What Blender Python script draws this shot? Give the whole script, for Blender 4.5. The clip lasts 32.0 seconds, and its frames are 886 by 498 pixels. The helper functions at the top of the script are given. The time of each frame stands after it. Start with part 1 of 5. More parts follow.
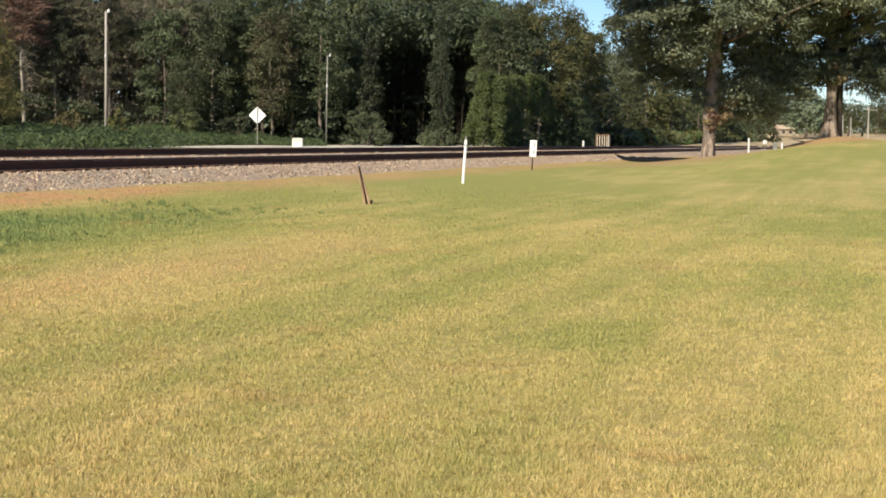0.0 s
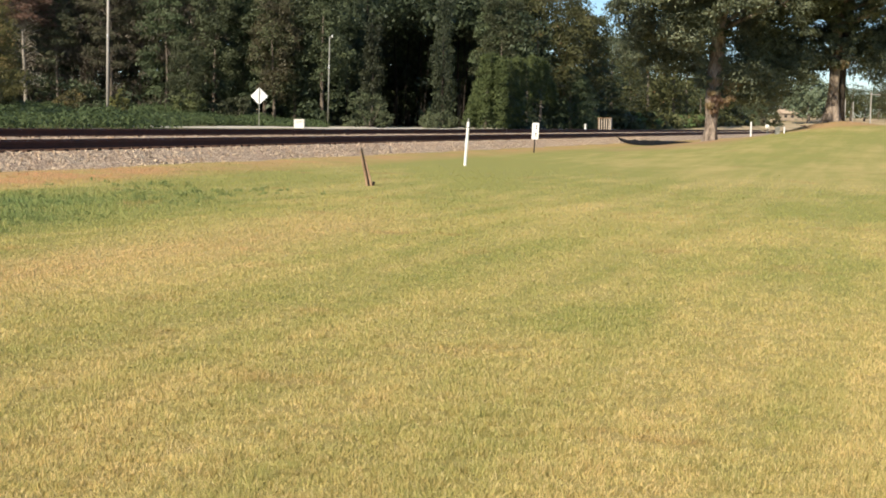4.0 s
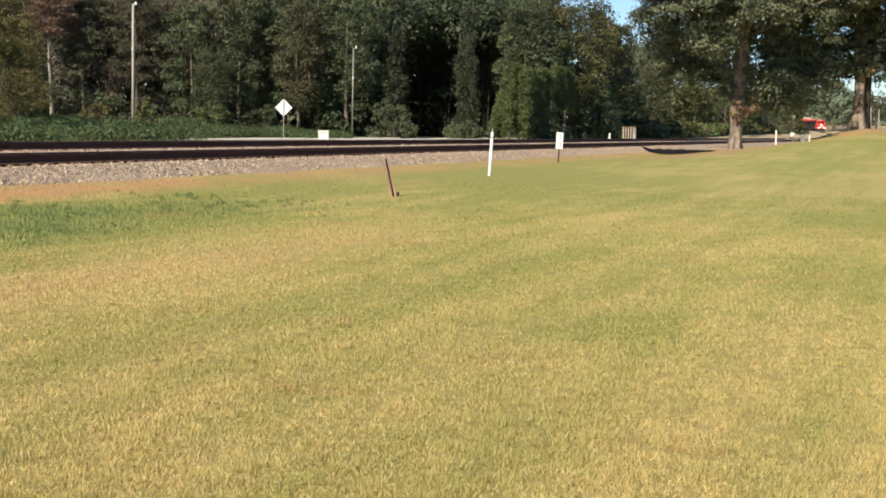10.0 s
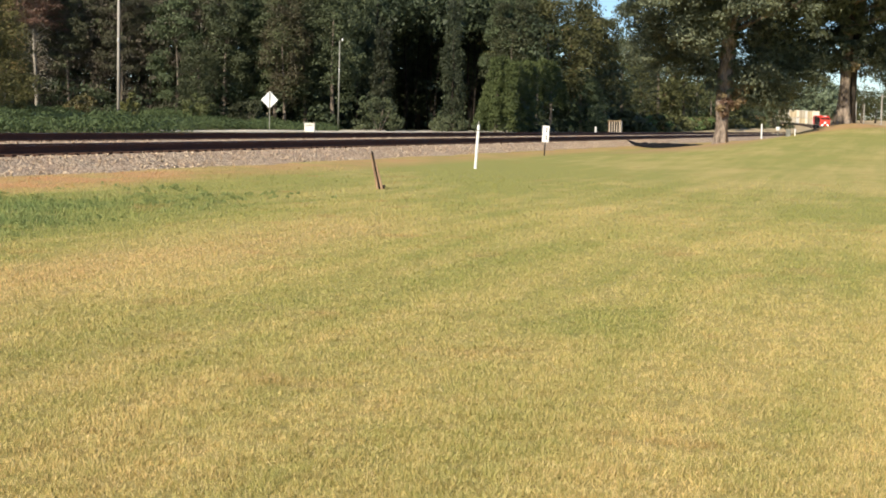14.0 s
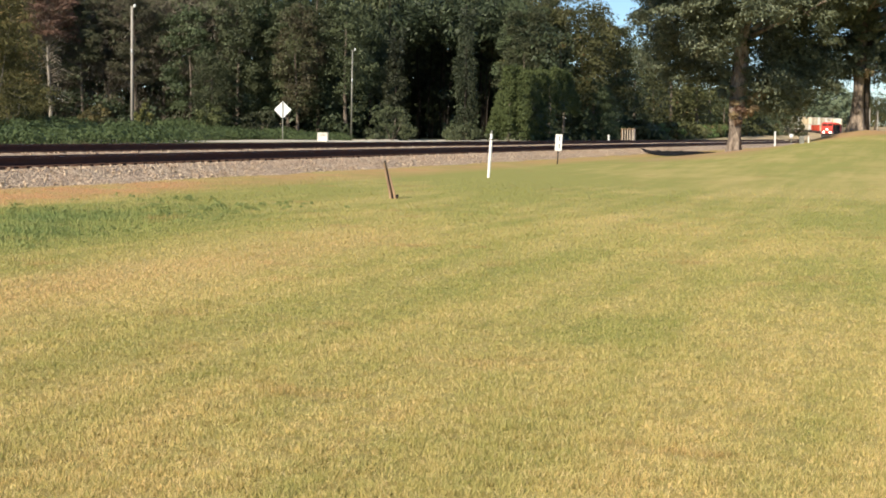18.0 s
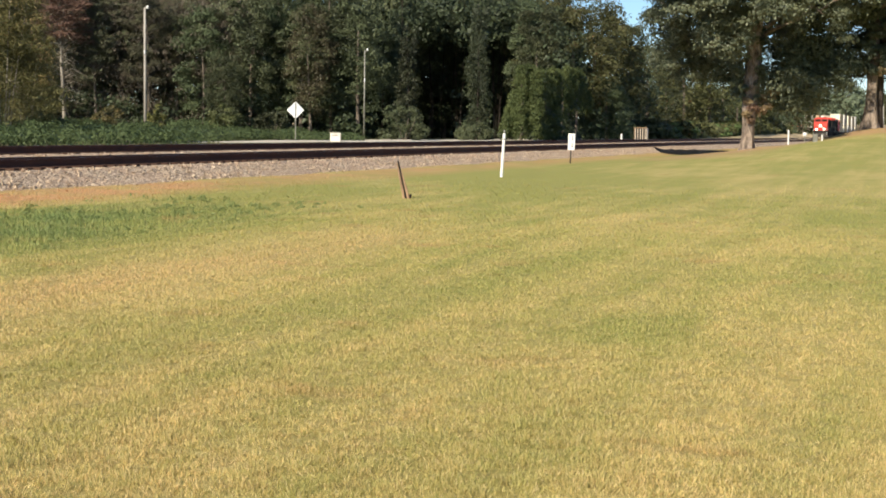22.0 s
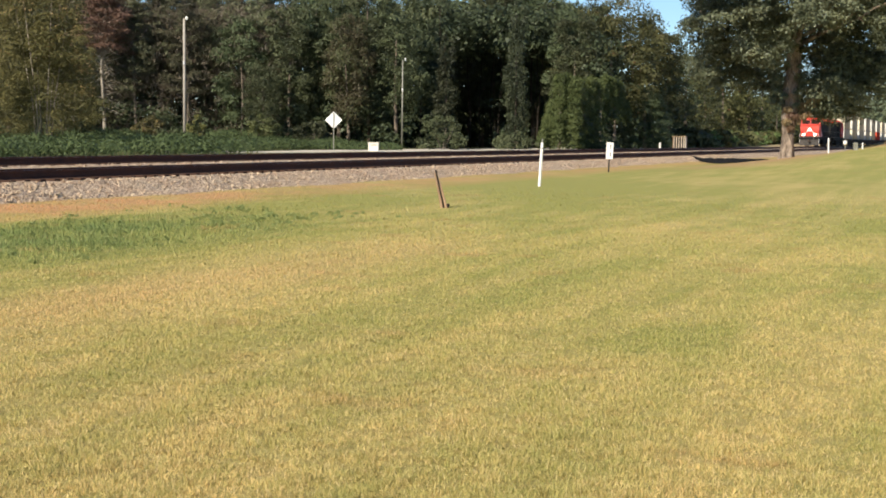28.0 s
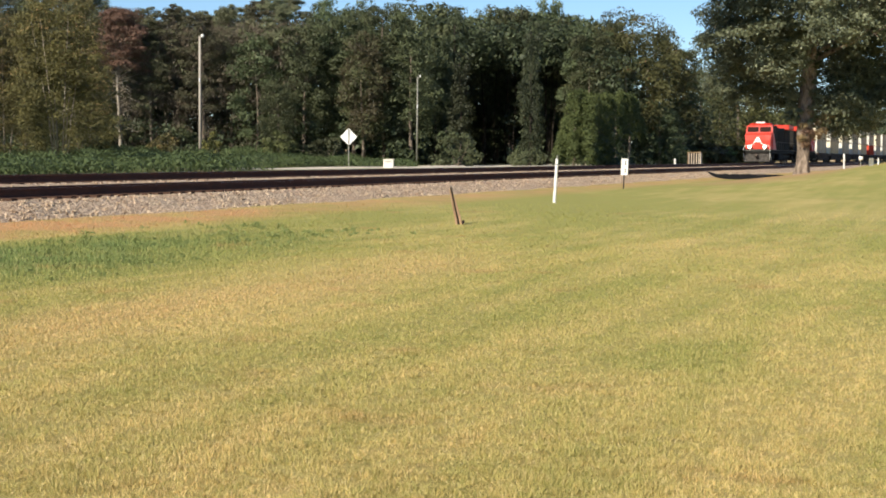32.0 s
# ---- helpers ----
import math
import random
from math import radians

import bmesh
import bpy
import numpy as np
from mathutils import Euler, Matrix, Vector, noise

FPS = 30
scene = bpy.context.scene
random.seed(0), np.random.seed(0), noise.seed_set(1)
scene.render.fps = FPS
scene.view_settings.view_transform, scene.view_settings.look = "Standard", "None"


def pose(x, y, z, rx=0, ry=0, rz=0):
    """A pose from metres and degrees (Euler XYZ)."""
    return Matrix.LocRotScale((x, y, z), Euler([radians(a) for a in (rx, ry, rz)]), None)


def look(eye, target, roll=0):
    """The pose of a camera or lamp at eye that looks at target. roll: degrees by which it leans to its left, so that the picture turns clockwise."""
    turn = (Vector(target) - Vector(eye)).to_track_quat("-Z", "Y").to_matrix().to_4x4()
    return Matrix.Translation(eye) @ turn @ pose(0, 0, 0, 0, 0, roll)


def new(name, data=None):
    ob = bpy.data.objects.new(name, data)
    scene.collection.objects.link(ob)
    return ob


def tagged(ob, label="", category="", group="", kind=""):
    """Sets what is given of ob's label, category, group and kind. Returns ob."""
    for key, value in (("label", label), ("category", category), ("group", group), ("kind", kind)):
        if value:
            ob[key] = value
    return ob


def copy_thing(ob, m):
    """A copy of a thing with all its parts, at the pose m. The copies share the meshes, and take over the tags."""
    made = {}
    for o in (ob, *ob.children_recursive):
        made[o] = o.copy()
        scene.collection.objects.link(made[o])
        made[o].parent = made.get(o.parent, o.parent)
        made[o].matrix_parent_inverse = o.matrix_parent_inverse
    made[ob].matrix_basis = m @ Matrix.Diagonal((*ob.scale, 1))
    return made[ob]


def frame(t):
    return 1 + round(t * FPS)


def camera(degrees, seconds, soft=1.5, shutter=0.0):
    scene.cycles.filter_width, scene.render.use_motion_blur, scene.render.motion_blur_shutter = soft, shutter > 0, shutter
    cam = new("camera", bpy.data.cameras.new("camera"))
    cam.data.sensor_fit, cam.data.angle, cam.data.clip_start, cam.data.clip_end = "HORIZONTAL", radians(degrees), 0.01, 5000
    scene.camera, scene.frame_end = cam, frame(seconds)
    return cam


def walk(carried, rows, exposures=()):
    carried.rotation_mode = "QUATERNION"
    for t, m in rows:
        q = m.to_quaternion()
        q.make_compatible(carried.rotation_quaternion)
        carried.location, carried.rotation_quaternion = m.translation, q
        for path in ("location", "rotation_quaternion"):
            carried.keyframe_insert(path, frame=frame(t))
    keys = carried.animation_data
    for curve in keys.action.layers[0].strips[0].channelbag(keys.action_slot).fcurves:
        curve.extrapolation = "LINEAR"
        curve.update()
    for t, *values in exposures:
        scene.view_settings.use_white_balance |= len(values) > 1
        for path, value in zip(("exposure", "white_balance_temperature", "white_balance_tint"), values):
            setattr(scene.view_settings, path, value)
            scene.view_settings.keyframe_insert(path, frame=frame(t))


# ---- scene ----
cam = camera(33.56, 32.0, soft=1.8)
walk(cam, [
    (0, pose(0.031, 0.009, 1.598, 85.744, -0.665, -1.056)),
    (0.5, pose(0.034, 0.003, 1.598, 85.525, -0.576, -1.235)),
    (1, pose(0.031, 0.012, 1.598, 85.377, -0.693, -1.245)),
    (1.5, pose(0.030, 0.003, 1.597, 85.238, -0.771, -1.191)),
    (2, pose(0.024, 0.012, 1.596, 85.204, -0.780, -1.071)),
    (2.5, pose(0.018, 0.034, 1.594, 85.162, -0.839, -1.019)),
    (3, pose(0.015, 0.020, 1.597, 85.082, -0.880, -1.050)),
    (3.5, pose(0.010, 0.020, 1.596, 85.021, -1.019, -1.055)),
    (5.5, pose(0.010, 0.021, 1.598, 85.337, -0.848, -0.757)),
    (6, pose(0.010, 0.010, 1.599, 85.455, -0.790, -0.692)),
    (6.5, pose(0.012, 0.005, 1.597, 85.536, -0.744, -0.750)),
    (7, pose(0.012, -0.004, 1.602, 85.575, -0.688, -0.685)),
    (7.5, pose(0.011, 0.004, 1.599, 85.696, -0.625, -0.521)),
    (8, pose(0.011, -0.004, 1.597, 85.644, -0.628, -0.446)),
    (8.5, pose(0.014, -0.003, 1.600, 85.622, -0.594, -0.419)),
    (9, pose(0.016, -0.005, 1.600, 85.607, -0.539, -0.118)),
    (9.5, pose(0.013, 0.007, 1.597, 85.539, -0.634, 0.105)),
    (10, pose(0.008, 0.007, 1.599, 85.432, -0.666, -0.058)),
    (10.5, pose(0.008, 0.010, 1.599, 85.385, -0.716, -0.349)),
    (11, pose(0.009, 0.023, 1.599, 85.197, -0.823, -0.546)),
    (11.5, pose(0.006, 0.023, 1.594, 85.037, -0.875, -0.694)),
    (12, pose(0.007, 0.025, 1.597, 84.889, -0.917, -0.768)),
    (12.5, pose(0.004, 0.014, 1.602, 84.919, -0.872, -0.685)),
    (13, pose(0.005, 0.017, 1.600, 84.999, -0.902, -0.637)),
    (13.5, pose(0.004, 0.023, 1.596, 85.053, -0.899, -0.688)),
    (14, pose(0.005, 0.022, 1.595, 85.166, -0.884, -0.598)),
    (14.5, pose(0.008, 0.016, 1.600, 85.230, -0.815, -0.530)),
    (16.5, pose(0.003, 0.006, 1.599, 85.494, -0.793, -0.536)),
    (17, pose(0.003, 0.009, 1.599, 85.396, -0.833, -0.433)),
    (17.5, pose(0.004, 0.010, 1.598, 85.455, -0.737, -0.276)),
    (18, pose(0.006, 0.012, 1.603, 85.506, -0.578, -0.096)),
    (18.5, pose(-0.000, -0.002, 1.602, 85.608, -0.553, 0.005)),
    (19, pose(-0.000, 0.000, 1.600, 85.641, -0.568, 0.043)),
    (19.5, pose(-0.000, -0.004, 1.601, 85.694, -0.633, 0.022)),
    (20, pose(-0.000, 0.000, 1.601, 85.648, -0.592, 0.012)),
    (20.5, pose(0.002, 0.001, 1.602, 85.562, -0.507, -0.065)),
    (21, pose(-0.001, -0.009, 1.605, 85.545, -0.410, -0.015)),
    (21.5, pose(-0.001, -0.008, 1.603, 85.525, -0.386, 0.158)),
    (22, pose(-0.001, -0.004, 1.603, 85.491, -0.349, 0.393)),
    (22.5, pose(0.005, -0.014, 1.606, 85.549, -0.138, 0.934)),
    (23, pose(0.004, 0.000, 1.602, 85.513, -0.086, 1.104)),
    (23.5, pose(0.005, 0.001, 1.604, 85.503, -0.163, 0.986)),
    (24, pose(0.001, -0.012, 1.604, 85.493, -0.216, 1.053)),
    (24.5, pose(-0.001, 0.000, 1.603, 85.550, -0.185, 1.289)),
    (25, pose(0.002, 0.005, 1.601, 85.740, -0.168, 1.642)),
    (25.5, pose(0.001, 0.003, 1.603, 85.854, -0.174, 1.806)),
    (27.5, pose(0.004, 0.003, 1.602, 85.922, -0.219, 1.828)),
    (28, pose(0.002, 0.011, 1.604, 85.848, -0.174, 1.868)),
    (28.5, pose(-0.000, 0.000, 1.604, 85.839, -0.224, 1.973)),
    (29, pose(-0.001, 0.000, 1.606, 85.858, -0.236, 2.046)),
    (29.5, pose(0.002, -0.010, 1.605, 85.998, -0.085, 2.242)),
    (30, pose(-0.001, -0.004, 1.607, 86.204, -0.110, 2.492)),
    (30.5, pose(0.000, -0.008, 1.609, 86.336, -0.112, 2.476)),
    (31, pose(0.004, -0.007, 1.606, 86.427, -0.044, 2.366)),
    (31.5, pose(0.004, -0.018, 1.609, 86.462, 0.038, 2.298)),
    (32, pose(0.001, -0.017, 1.610, 86.484, -0.047, 2.444)),
], exposures=[(0, 0.70), (32, 0.70)])

# world and sun: the sun stands behind the camera to its left
SUN = Vector((-0.52, -0.85, 0.62)).normalized()
world = bpy.data.worlds.new("sky")
scene.world = world
world.use_nodes = True
wn = world.node_tree
sky = wn.nodes.new("ShaderNodeTexSky")
sky.sky_type, sky.sun_disc = "NISHITA", False
sky.sun_elevation = math.asin(SUN.z)
sky.sun_rotation = math.atan2(SUN.x, SUN.y)
sky.altitude, sky.air_density, sky.dust_density, sky.ozone_density = 600, 1.0, 0.0, 6.0
wn.links.new(sky.outputs[0], wn.nodes["Background"].inputs[0])
wn.nodes["Background"].inputs[1].default_value = 0.079
sun = new("sun", bpy.data.lights.new("sun", "SUN"))
sun.data.energy, sun.data.angle, sun.data.color = 4.55, radians(0.55), (1.0, 0.90, 0.74)
sun.matrix_world = look(SUN * 50, (0, 0, 0))

# ---- mesh helpers ----
class Build:
    """Gathers the corners and faces of one mesh."""

    def __init__(self):
        self.v, self.f = [], []

    def add(self, verts, faces):
        k = len(self.v)
        self.v += [tuple(p) for p in verts]
        self.f += [tuple(i + k for i in q) for q in faces]
        return self

    def box(self, c, size, b=0.0, m=None):
        """A box round c with edges cut by b."""
        hx, hy, hz = size[0] / 2, size[1] / 2, size[2] / 2
        b = min(b, hx * 0.9, hy * 0.9, hz * 0.9)
        if b <= 0:
            vs = [(x * hx, y * hy, z * hz) for x in (-1, 1) for y in (-1, 1) for z in (-1, 1)]
            fs = [(0, 1, 3, 2), (4, 6, 7, 5), (0, 4, 5, 1), (2, 3, 7, 6), (0, 2, 6, 4), (1, 5, 7, 3)]
        else:
            vs, idx = [], {}
            for x in (-1, 1):
                for y in (-1, 1):
                    for z in (-1, 1):
                        for a in range(3):
                            p = [x * (hx - b), y * (hy - b), z * (hz - b)]
                            p[a] = (x * hx, y * hy, z * hz)[a]
                            idx[x, y, z, a] = len(vs)
                            vs.append(p)
            fs = []
            ring = ((-1, -1), (1, -1), (1, 1), (-1, 1))
            for a in range(3):
                o = [i for i in range(3) if i != a]
                for sgn in (-1, 1):
                    q = []
                    for r in ring:
                        k = [0, 0, 0]
                        k[a], k[o[0]], k[o[1]] = sgn, r[0], r[1]
                        q.append(idx[(*k, a)])
                    fs.append(q if (sgn > 0) == (a != 1) else q[::-1])
                for s0 in (-1, 1):
                    for s1 in (-1, 1):
                        k0, k1 = [0, 0, 0], [0, 0, 0]
                        k0[a], k1[a] = -1, 1
                        k0[o[0]] = k1[o[0]] = s0
                        k0[o[1]] = k1[o[1]] = s1
                        q = [idx[(*k0, o[0])], idx[(*k1, o[0])], idx[(*k1, o[1])], idx[(*k0, o[1])]]
                        fs.append(q)
            for x in (-1, 1):
                for y in (-1, 1):
                    for z in (-1, 1):
                        fs.append([idx[x, y, z, 0], idx[x, y, z, 1], idx[x, y, z, 2]])
        if m is not None:
            vs = [m @ Vector(p) for p in vs]
        self.add([(p[0] + c[0], p[1] + c[1], p[2] + c[2]) for p in vs], fs)
        return self

    def tube(self, pts, radii, n=8, cap=True):
        """A tapered tube along points."""
        pts = [Vector(p) for p in pts]
        rings = []
        for i, p in enumerate(pts):
            d = (pts[min(i + 1, len(pts) - 1)] - pts[max(i - 1, 0)]).normalized()
            a = d.orthogonal().normalized() if abs(d.z) < 0.9 else Vector((1, 0, 0)).cross(d).normalized()
            b = d.cross(a)
            rings.append([p + (a * math.cos(2 * math.pi * k / n) + b * math.sin(2 * math.pi * k / n)) * radii[i] for k in range(n)])
        vs = [q for r in rings for q in r]
        fs = [(i * n + k, i * n + (k + 1) % n, (i + 1) * n + (k + 1) % n, (i + 1) * n + k) for i in range(len(pts) - 1) for k in range(n)]
        if cap:
            fs += [tuple(range(n))[::-1], tuple((len(pts) - 1) * n + k for k in range(n))]
        self.add(vs, fs)
        return self

    def prism(self, outline, depth, m):
        """An outline in x and y, thick along z, moved by m."""
        n = len(outline)
        vs = [m @ Vector((x, y, z)) for z in (0, depth) for x, y in outline]
        fs = [tuple(range(n))[::-1], tuple(range(n, 2 * n))] + [(i, (i + 1) % n, n + (i + 1) % n, n + i) for i in range(n)]
        self.add(vs, fs)
        return self

    def mesh(self, name, material, smooth=False):
        me = bpy.data.meshes.new(name)
        me.from_pydata(self.v, [], self.f)
        bm = bmesh.new()
        bm.from_mesh(me)
        bmesh.ops.recalc_face_normals(bm, faces=bm.faces)
        bm.to_mesh(me)
        bm.free()
        if material:
            me.materials.append(material)
        if smooth:
            me.shade_smooth()
        return me


def part(name, b, material, parent, label="", smooth=False):
    """One mesh object under a thing or a part; b is a Build or a ready mesh."""
    ob = new(name, b.mesh(name, material, smooth) if isinstance(b, Build) else b)
    ob.parent = parent
    if label:
        ob["label"] = label
    return ob


def thing(name, m, label, category, group="", kind=""):
    ob = new(name)
    ob.empty_display_size = 0.2
    ob.matrix_basis = m
    return tagged(ob, label, category, group, kind)


def soup(name, verts, faces, material, smooth=False):
    """A mesh from arrays of corners and of faces that all have one number of corners."""
    verts, faces = np.asarray(verts, np.float32), np.asarray(faces, np.int32)
    k = faces.shape[1]
    me = bpy.data.meshes.new(name)
    me.vertices.add(len(verts))
    me.vertices.foreach_set("co", verts.ravel())
    me.loops.add(faces.size)
    me.loops.foreach_set("vertex_index", faces.ravel())
    me.polygons.add(len(faces))
    me.polygons.foreach_set("loop_start", np.arange(0, faces.size, k, dtype=np.int32))
    me.polygons.foreach_set("use_smooth", np.full(len(faces), smooth))
    me.update(calc_edges=True)
    if material:
        me.materials.append(material)
    return me


# ---- materials ----
def shader(name, rough=0.8, metal=0.0, spec=0.3):
    ma = bpy.data.materials.new(name)
    ma.use_nodes = True
    nt = ma.node_tree
    p = nt.nodes["Principled BSDF"]
    p.inputs["Roughness"].default_value, p.inputs["Metallic"].default_value = rough, metal
    p.inputs["Specular IOR Level"].default_value = spec
    return ma, nt, p


def node(nt, kind, **values):
    n = nt.nodes.new(kind)
    for k, v in values.items():
        n.inputs[k.replace("_", " ")].default_value = v
    return n


def mix(nt, fac, a, b, how="MIX"):
    """A colour mix; fac, a and b are sockets or values."""
    n = nt.nodes.new("ShaderNodeMix")
    n.data_type, n.blend_type = "RGBA", how
    for sock, val in ((n.inputs[0], fac), (n.inputs[6], a), (n.inputs[7], b)):
        if isinstance(val, bpy.types.NodeSocket):
            nt.links.new(val, sock)
        elif isinstance(val, (int, float)):
            sock.default_value = val
        else:
            sock.default_value = (*val, 1)
    return n.outputs[2]


def calc(nt, op, a, b=0.0, c=0.0):
    n = nt.nodes.new("ShaderNodeMath")
    n.operation = op
    for sock, val in zip(n.inputs, (a, b, c)):
        if isinstance(val, bpy.types.NodeSocket):
            nt.links.new(val, sock)
        else:
            sock.default_value = val
    return n.outputs[0]


def coords(nt, world_space=False, stretch=(1, 1, 1), turn=0.0):
    """Places in metres: of the world, or of the object."""
    if world_space:
        out = nt.nodes.new("ShaderNodeNewGeometry").outputs["Position"]
    else:
        out = nt.nodes.new("ShaderNodeTexCoord").outputs["Object"]
    mp = nt.nodes.new("ShaderNodeMapping")
    mp.inputs["Scale"].default_value = stretch
    mp.inputs["Rotation"].default_value = (0, 0, turn)
    nt.links.new(out, mp.inputs[0])
    return mp.outputs[0]


def grain(nt, where, scale, detail=4.0, rough=0.6, lo=0.35, hi=0.65):
    """Noise, spread from 0 to 1."""
    n = node(nt, "ShaderNodeTexNoise", Scale=scale, Detail=detail, Roughness=rough)
    nt.links.new(where, n.inputs["Vector"])
    r = nt.nodes.new("ShaderNodeMapRange")
    r.inputs[1].default_value, r.inputs[2].default_value = lo, hi
    nt.links.new(n.outputs["Fac"], r.inputs[0])
    return r.outputs[0]


def relief(nt, p, height, strength=0.4, distance=0.02):
    b = node(nt, "ShaderNodeBump", Strength=strength, Distance=distance)
    nt.links.new(height, b.inputs["Height"])
    nt.links.new(b.outputs[0], p.inputs["Normal"])


def plain(name, dark, light, scale=3.0, fine=40.0, rough=0.7, metal=0.0, spec=0.35, bump=0.25, bump_depth=0.01, world_space=False, stretch=(1, 1, 1)):
    """A surface of two tones, blotched at one scale and grained at another, with fine relief."""
    ma, nt, p = shader(name, rough, metal, spec)
    w = coords(nt, world_space, stretch)
    big, small = grain(nt, w, scale), grain(nt, w, fine, 3)
    f = calc(nt, "ADD", calc(nt, "MULTIPLY", big, 0.6), calc(nt, "MULTIPLY", small, 0.4))
    nt.links.new(mix(nt, f, dark, light), p.inputs["Base Color"])
    rr = calc(nt, "MULTIPLY_ADD", big, 0.2, rough - 0.1)
    nt.links.new(rr, p.inputs["Roughness"])
    relief(nt, p, small, bump, bump_depth)
    return ma


def leafy(name, dark, light, accent=None, part_of=0.1, spec=0.25, glow_through=0.25):
    """Leaves: each its own tone, trees and patches differing, some light passing through."""
    ma, nt, p = shader(name, 0.55, 0, spec)
    geo, info = nt.nodes.new("ShaderNodeNewGeometry"), nt.nodes.new("ShaderNodeObjectInfo")
    patch = grain(nt, coords(nt, True), 0.35, 2)
    f = calc(nt, "ADD", calc(nt, "MULTIPLY", geo.outputs["Random Per Island"], 0.55), calc(nt, "MULTIPLY", patch, 0.45))
    col = mix(nt, f, dark, light)
    if accent:
        pick = calc(nt, "GREATER_THAN", calc(nt, "ADD", calc(nt, "MULTIPLY", geo.outputs["Random Per Island"], 0.5), calc(nt, "MULTIPLY", patch, 0.5)), 1 - part_of)
        col = mix(nt, pick, col, accent)
    hsv = node(nt, "ShaderNodeHueSaturation")
    nt.links.new(calc(nt, "MULTIPLY_ADD", info.outputs["Random"], 0.05, 0.475), hsv.inputs["Hue"])
    nt.links.new(calc(nt, "MULTIPLY_ADD", info.outputs["Random"], 0.75, 0.62), hsv.inputs["Value"])
    nt.links.new(col, hsv.inputs["Color"])
    nt.links.new(hsv.outputs[0], p.inputs["Base Color"])
    tr = node(nt, "ShaderNodeBsdfTranslucent")
    nt.links.new(hsv.outputs[0], tr.inputs[0])
    mx = node(nt, "ShaderNodeMixShader", Fac=glow_through)
    nt.links.new(p.outputs[0], mx.inputs[1])
    nt.links.new(tr.outputs[0], mx.inputs[2])
    nt.links.new(mx.outputs[0], nt.nodes["Material Output"].inputs[0])
    return ma


# ---- the plan: s runs along the track, u from its nearer rail towards the lawn ----
TURN = radians(18.3)
TX, TY = math.sin(TURN), math.cos(TURN)
S_ARC, R_ARC, S_END = 462.0, 400.0, 462.0 + 400.0 * radians(60)


def su(x, y):
    return (x + 22) * TX + y * TY, (x + 22) * TY - y * TX


def heading(s):
    """The track's way at s, in radians to the right of +y."""
    return TURN - np.clip(s - S_ARC, 0, S_END - S_ARC) / R_ARC


def track(s, u):
    """The place in plan of a point at s along the track and u beside it."""
    s, u = np.asarray(s, float), np.asarray(u, float)
    a = heading(s)
    s0 = np.minimum(s, S_ARC)
    x, y = -22 + s0 * TX, s0 * TY
    x = x + R_ARC * (np.cos(a) - TY)
    y = y + R_ARC * (TX - np.sin(a))
    over = np.maximum(s - S_END, 0)
    return x + over * np.sin(a) + u * np.cos(a), y + over * np.cos(a) - u * np.sin(a)


def climb(s):
    """The rise of the line in the distance."""
    return 0.018 * np.clip(np.asarray(s, float) - 470, 0, 400)


def step(v, a, b):
    v = np.clip((v - a) / (b - a), 0, 1)
    return v * v * (3 - 2 * v)


def near_s(x, y):
    """s and u anywhere, the far bend included."""
    s, u = su(x, y)
    cx, cy = track(S_ARC, -R_ARC)
    bend = s > S_ARC
    r = np.hypot(x - cx, y - cy)
    return s, np.where(bend, r - R_ARC, u)


def lawn(s, u):
    """The ground's height by the plan."""
    s, u = np.asarray(s, float), np.asarray(u, float)
    h = 0.335 * np.exp(-np.maximum(u - 2.8, 0) / 8)
    h = h + 1.72 * step(s, 42, 106) * step(u, 3, 20) * (1 - 0.55 * step(s, 118, 190))
    far = 0.42 + 0.60 * step(-u, 6.6, 8.4) + 0.45 * step(-u, 30, 70) + 4.0 * step(-u, 82, 150)
    g = np.where(u > -4, h, far)
    rise = climb(s) + 0.9 * step(s, 180, 330)
    return g + rise * np.where(u > -4, step(u, 3, 20) * 0.6 + 0.4 * step(s, 400, 480), 1.0)


def ground_z(x, y):
    s, u = near_s(np.asarray(x, float), np.asarray(y, float))
    bump = 0.05 * np.sin(0.35 * np.asarray(x) + 0.2 * np.asarray(y)) * np.sin(0.22 * np.asarray(y) - 0.13 * np.asarray(x)) * step(np.abs(u + 2), 6, 14)
    mound = 0.50 * np.exp(-((np.asarray(x) - 28.2) ** 2 + (np.asarray(y) - 100) ** 2) / 9.0)
    return lawn(s, u) + bump * 0.8 + mound


def plan_nodes(nt):
    """s and u as sockets."""
    pos = nt.nodes.new("ShaderNodeNewGeometry").outputs["Position"]
    sep = nt.nodes.new("ShaderNodeSeparateXYZ")
    nt.links.new(pos, sep.inputs[0])
    x, y = calc(nt, "ADD", sep.outputs[0], 22.0), sep.outputs[1]
    s = calc(nt, "ADD", calc(nt, "MULTIPLY", x, TX), calc(nt, "MULTIPLY", y, TY))
    u = calc(nt, "SUBTRACT", calc(nt, "MULTIPLY", x, TY), calc(nt, "MULTIPLY", y, TX))
    return s, u


def hump(nt, v, mid, half):
    """One at mid, falling softly to none at half away from it."""
    d = calc(nt, "DIVIDE", calc(nt, "SUBTRACT", v, mid), half)
    return calc(nt, "MAXIMUM", calc(nt, "SUBTRACT", 1.0, calc(nt, "MULTIPLY", d, d)), 0.0)


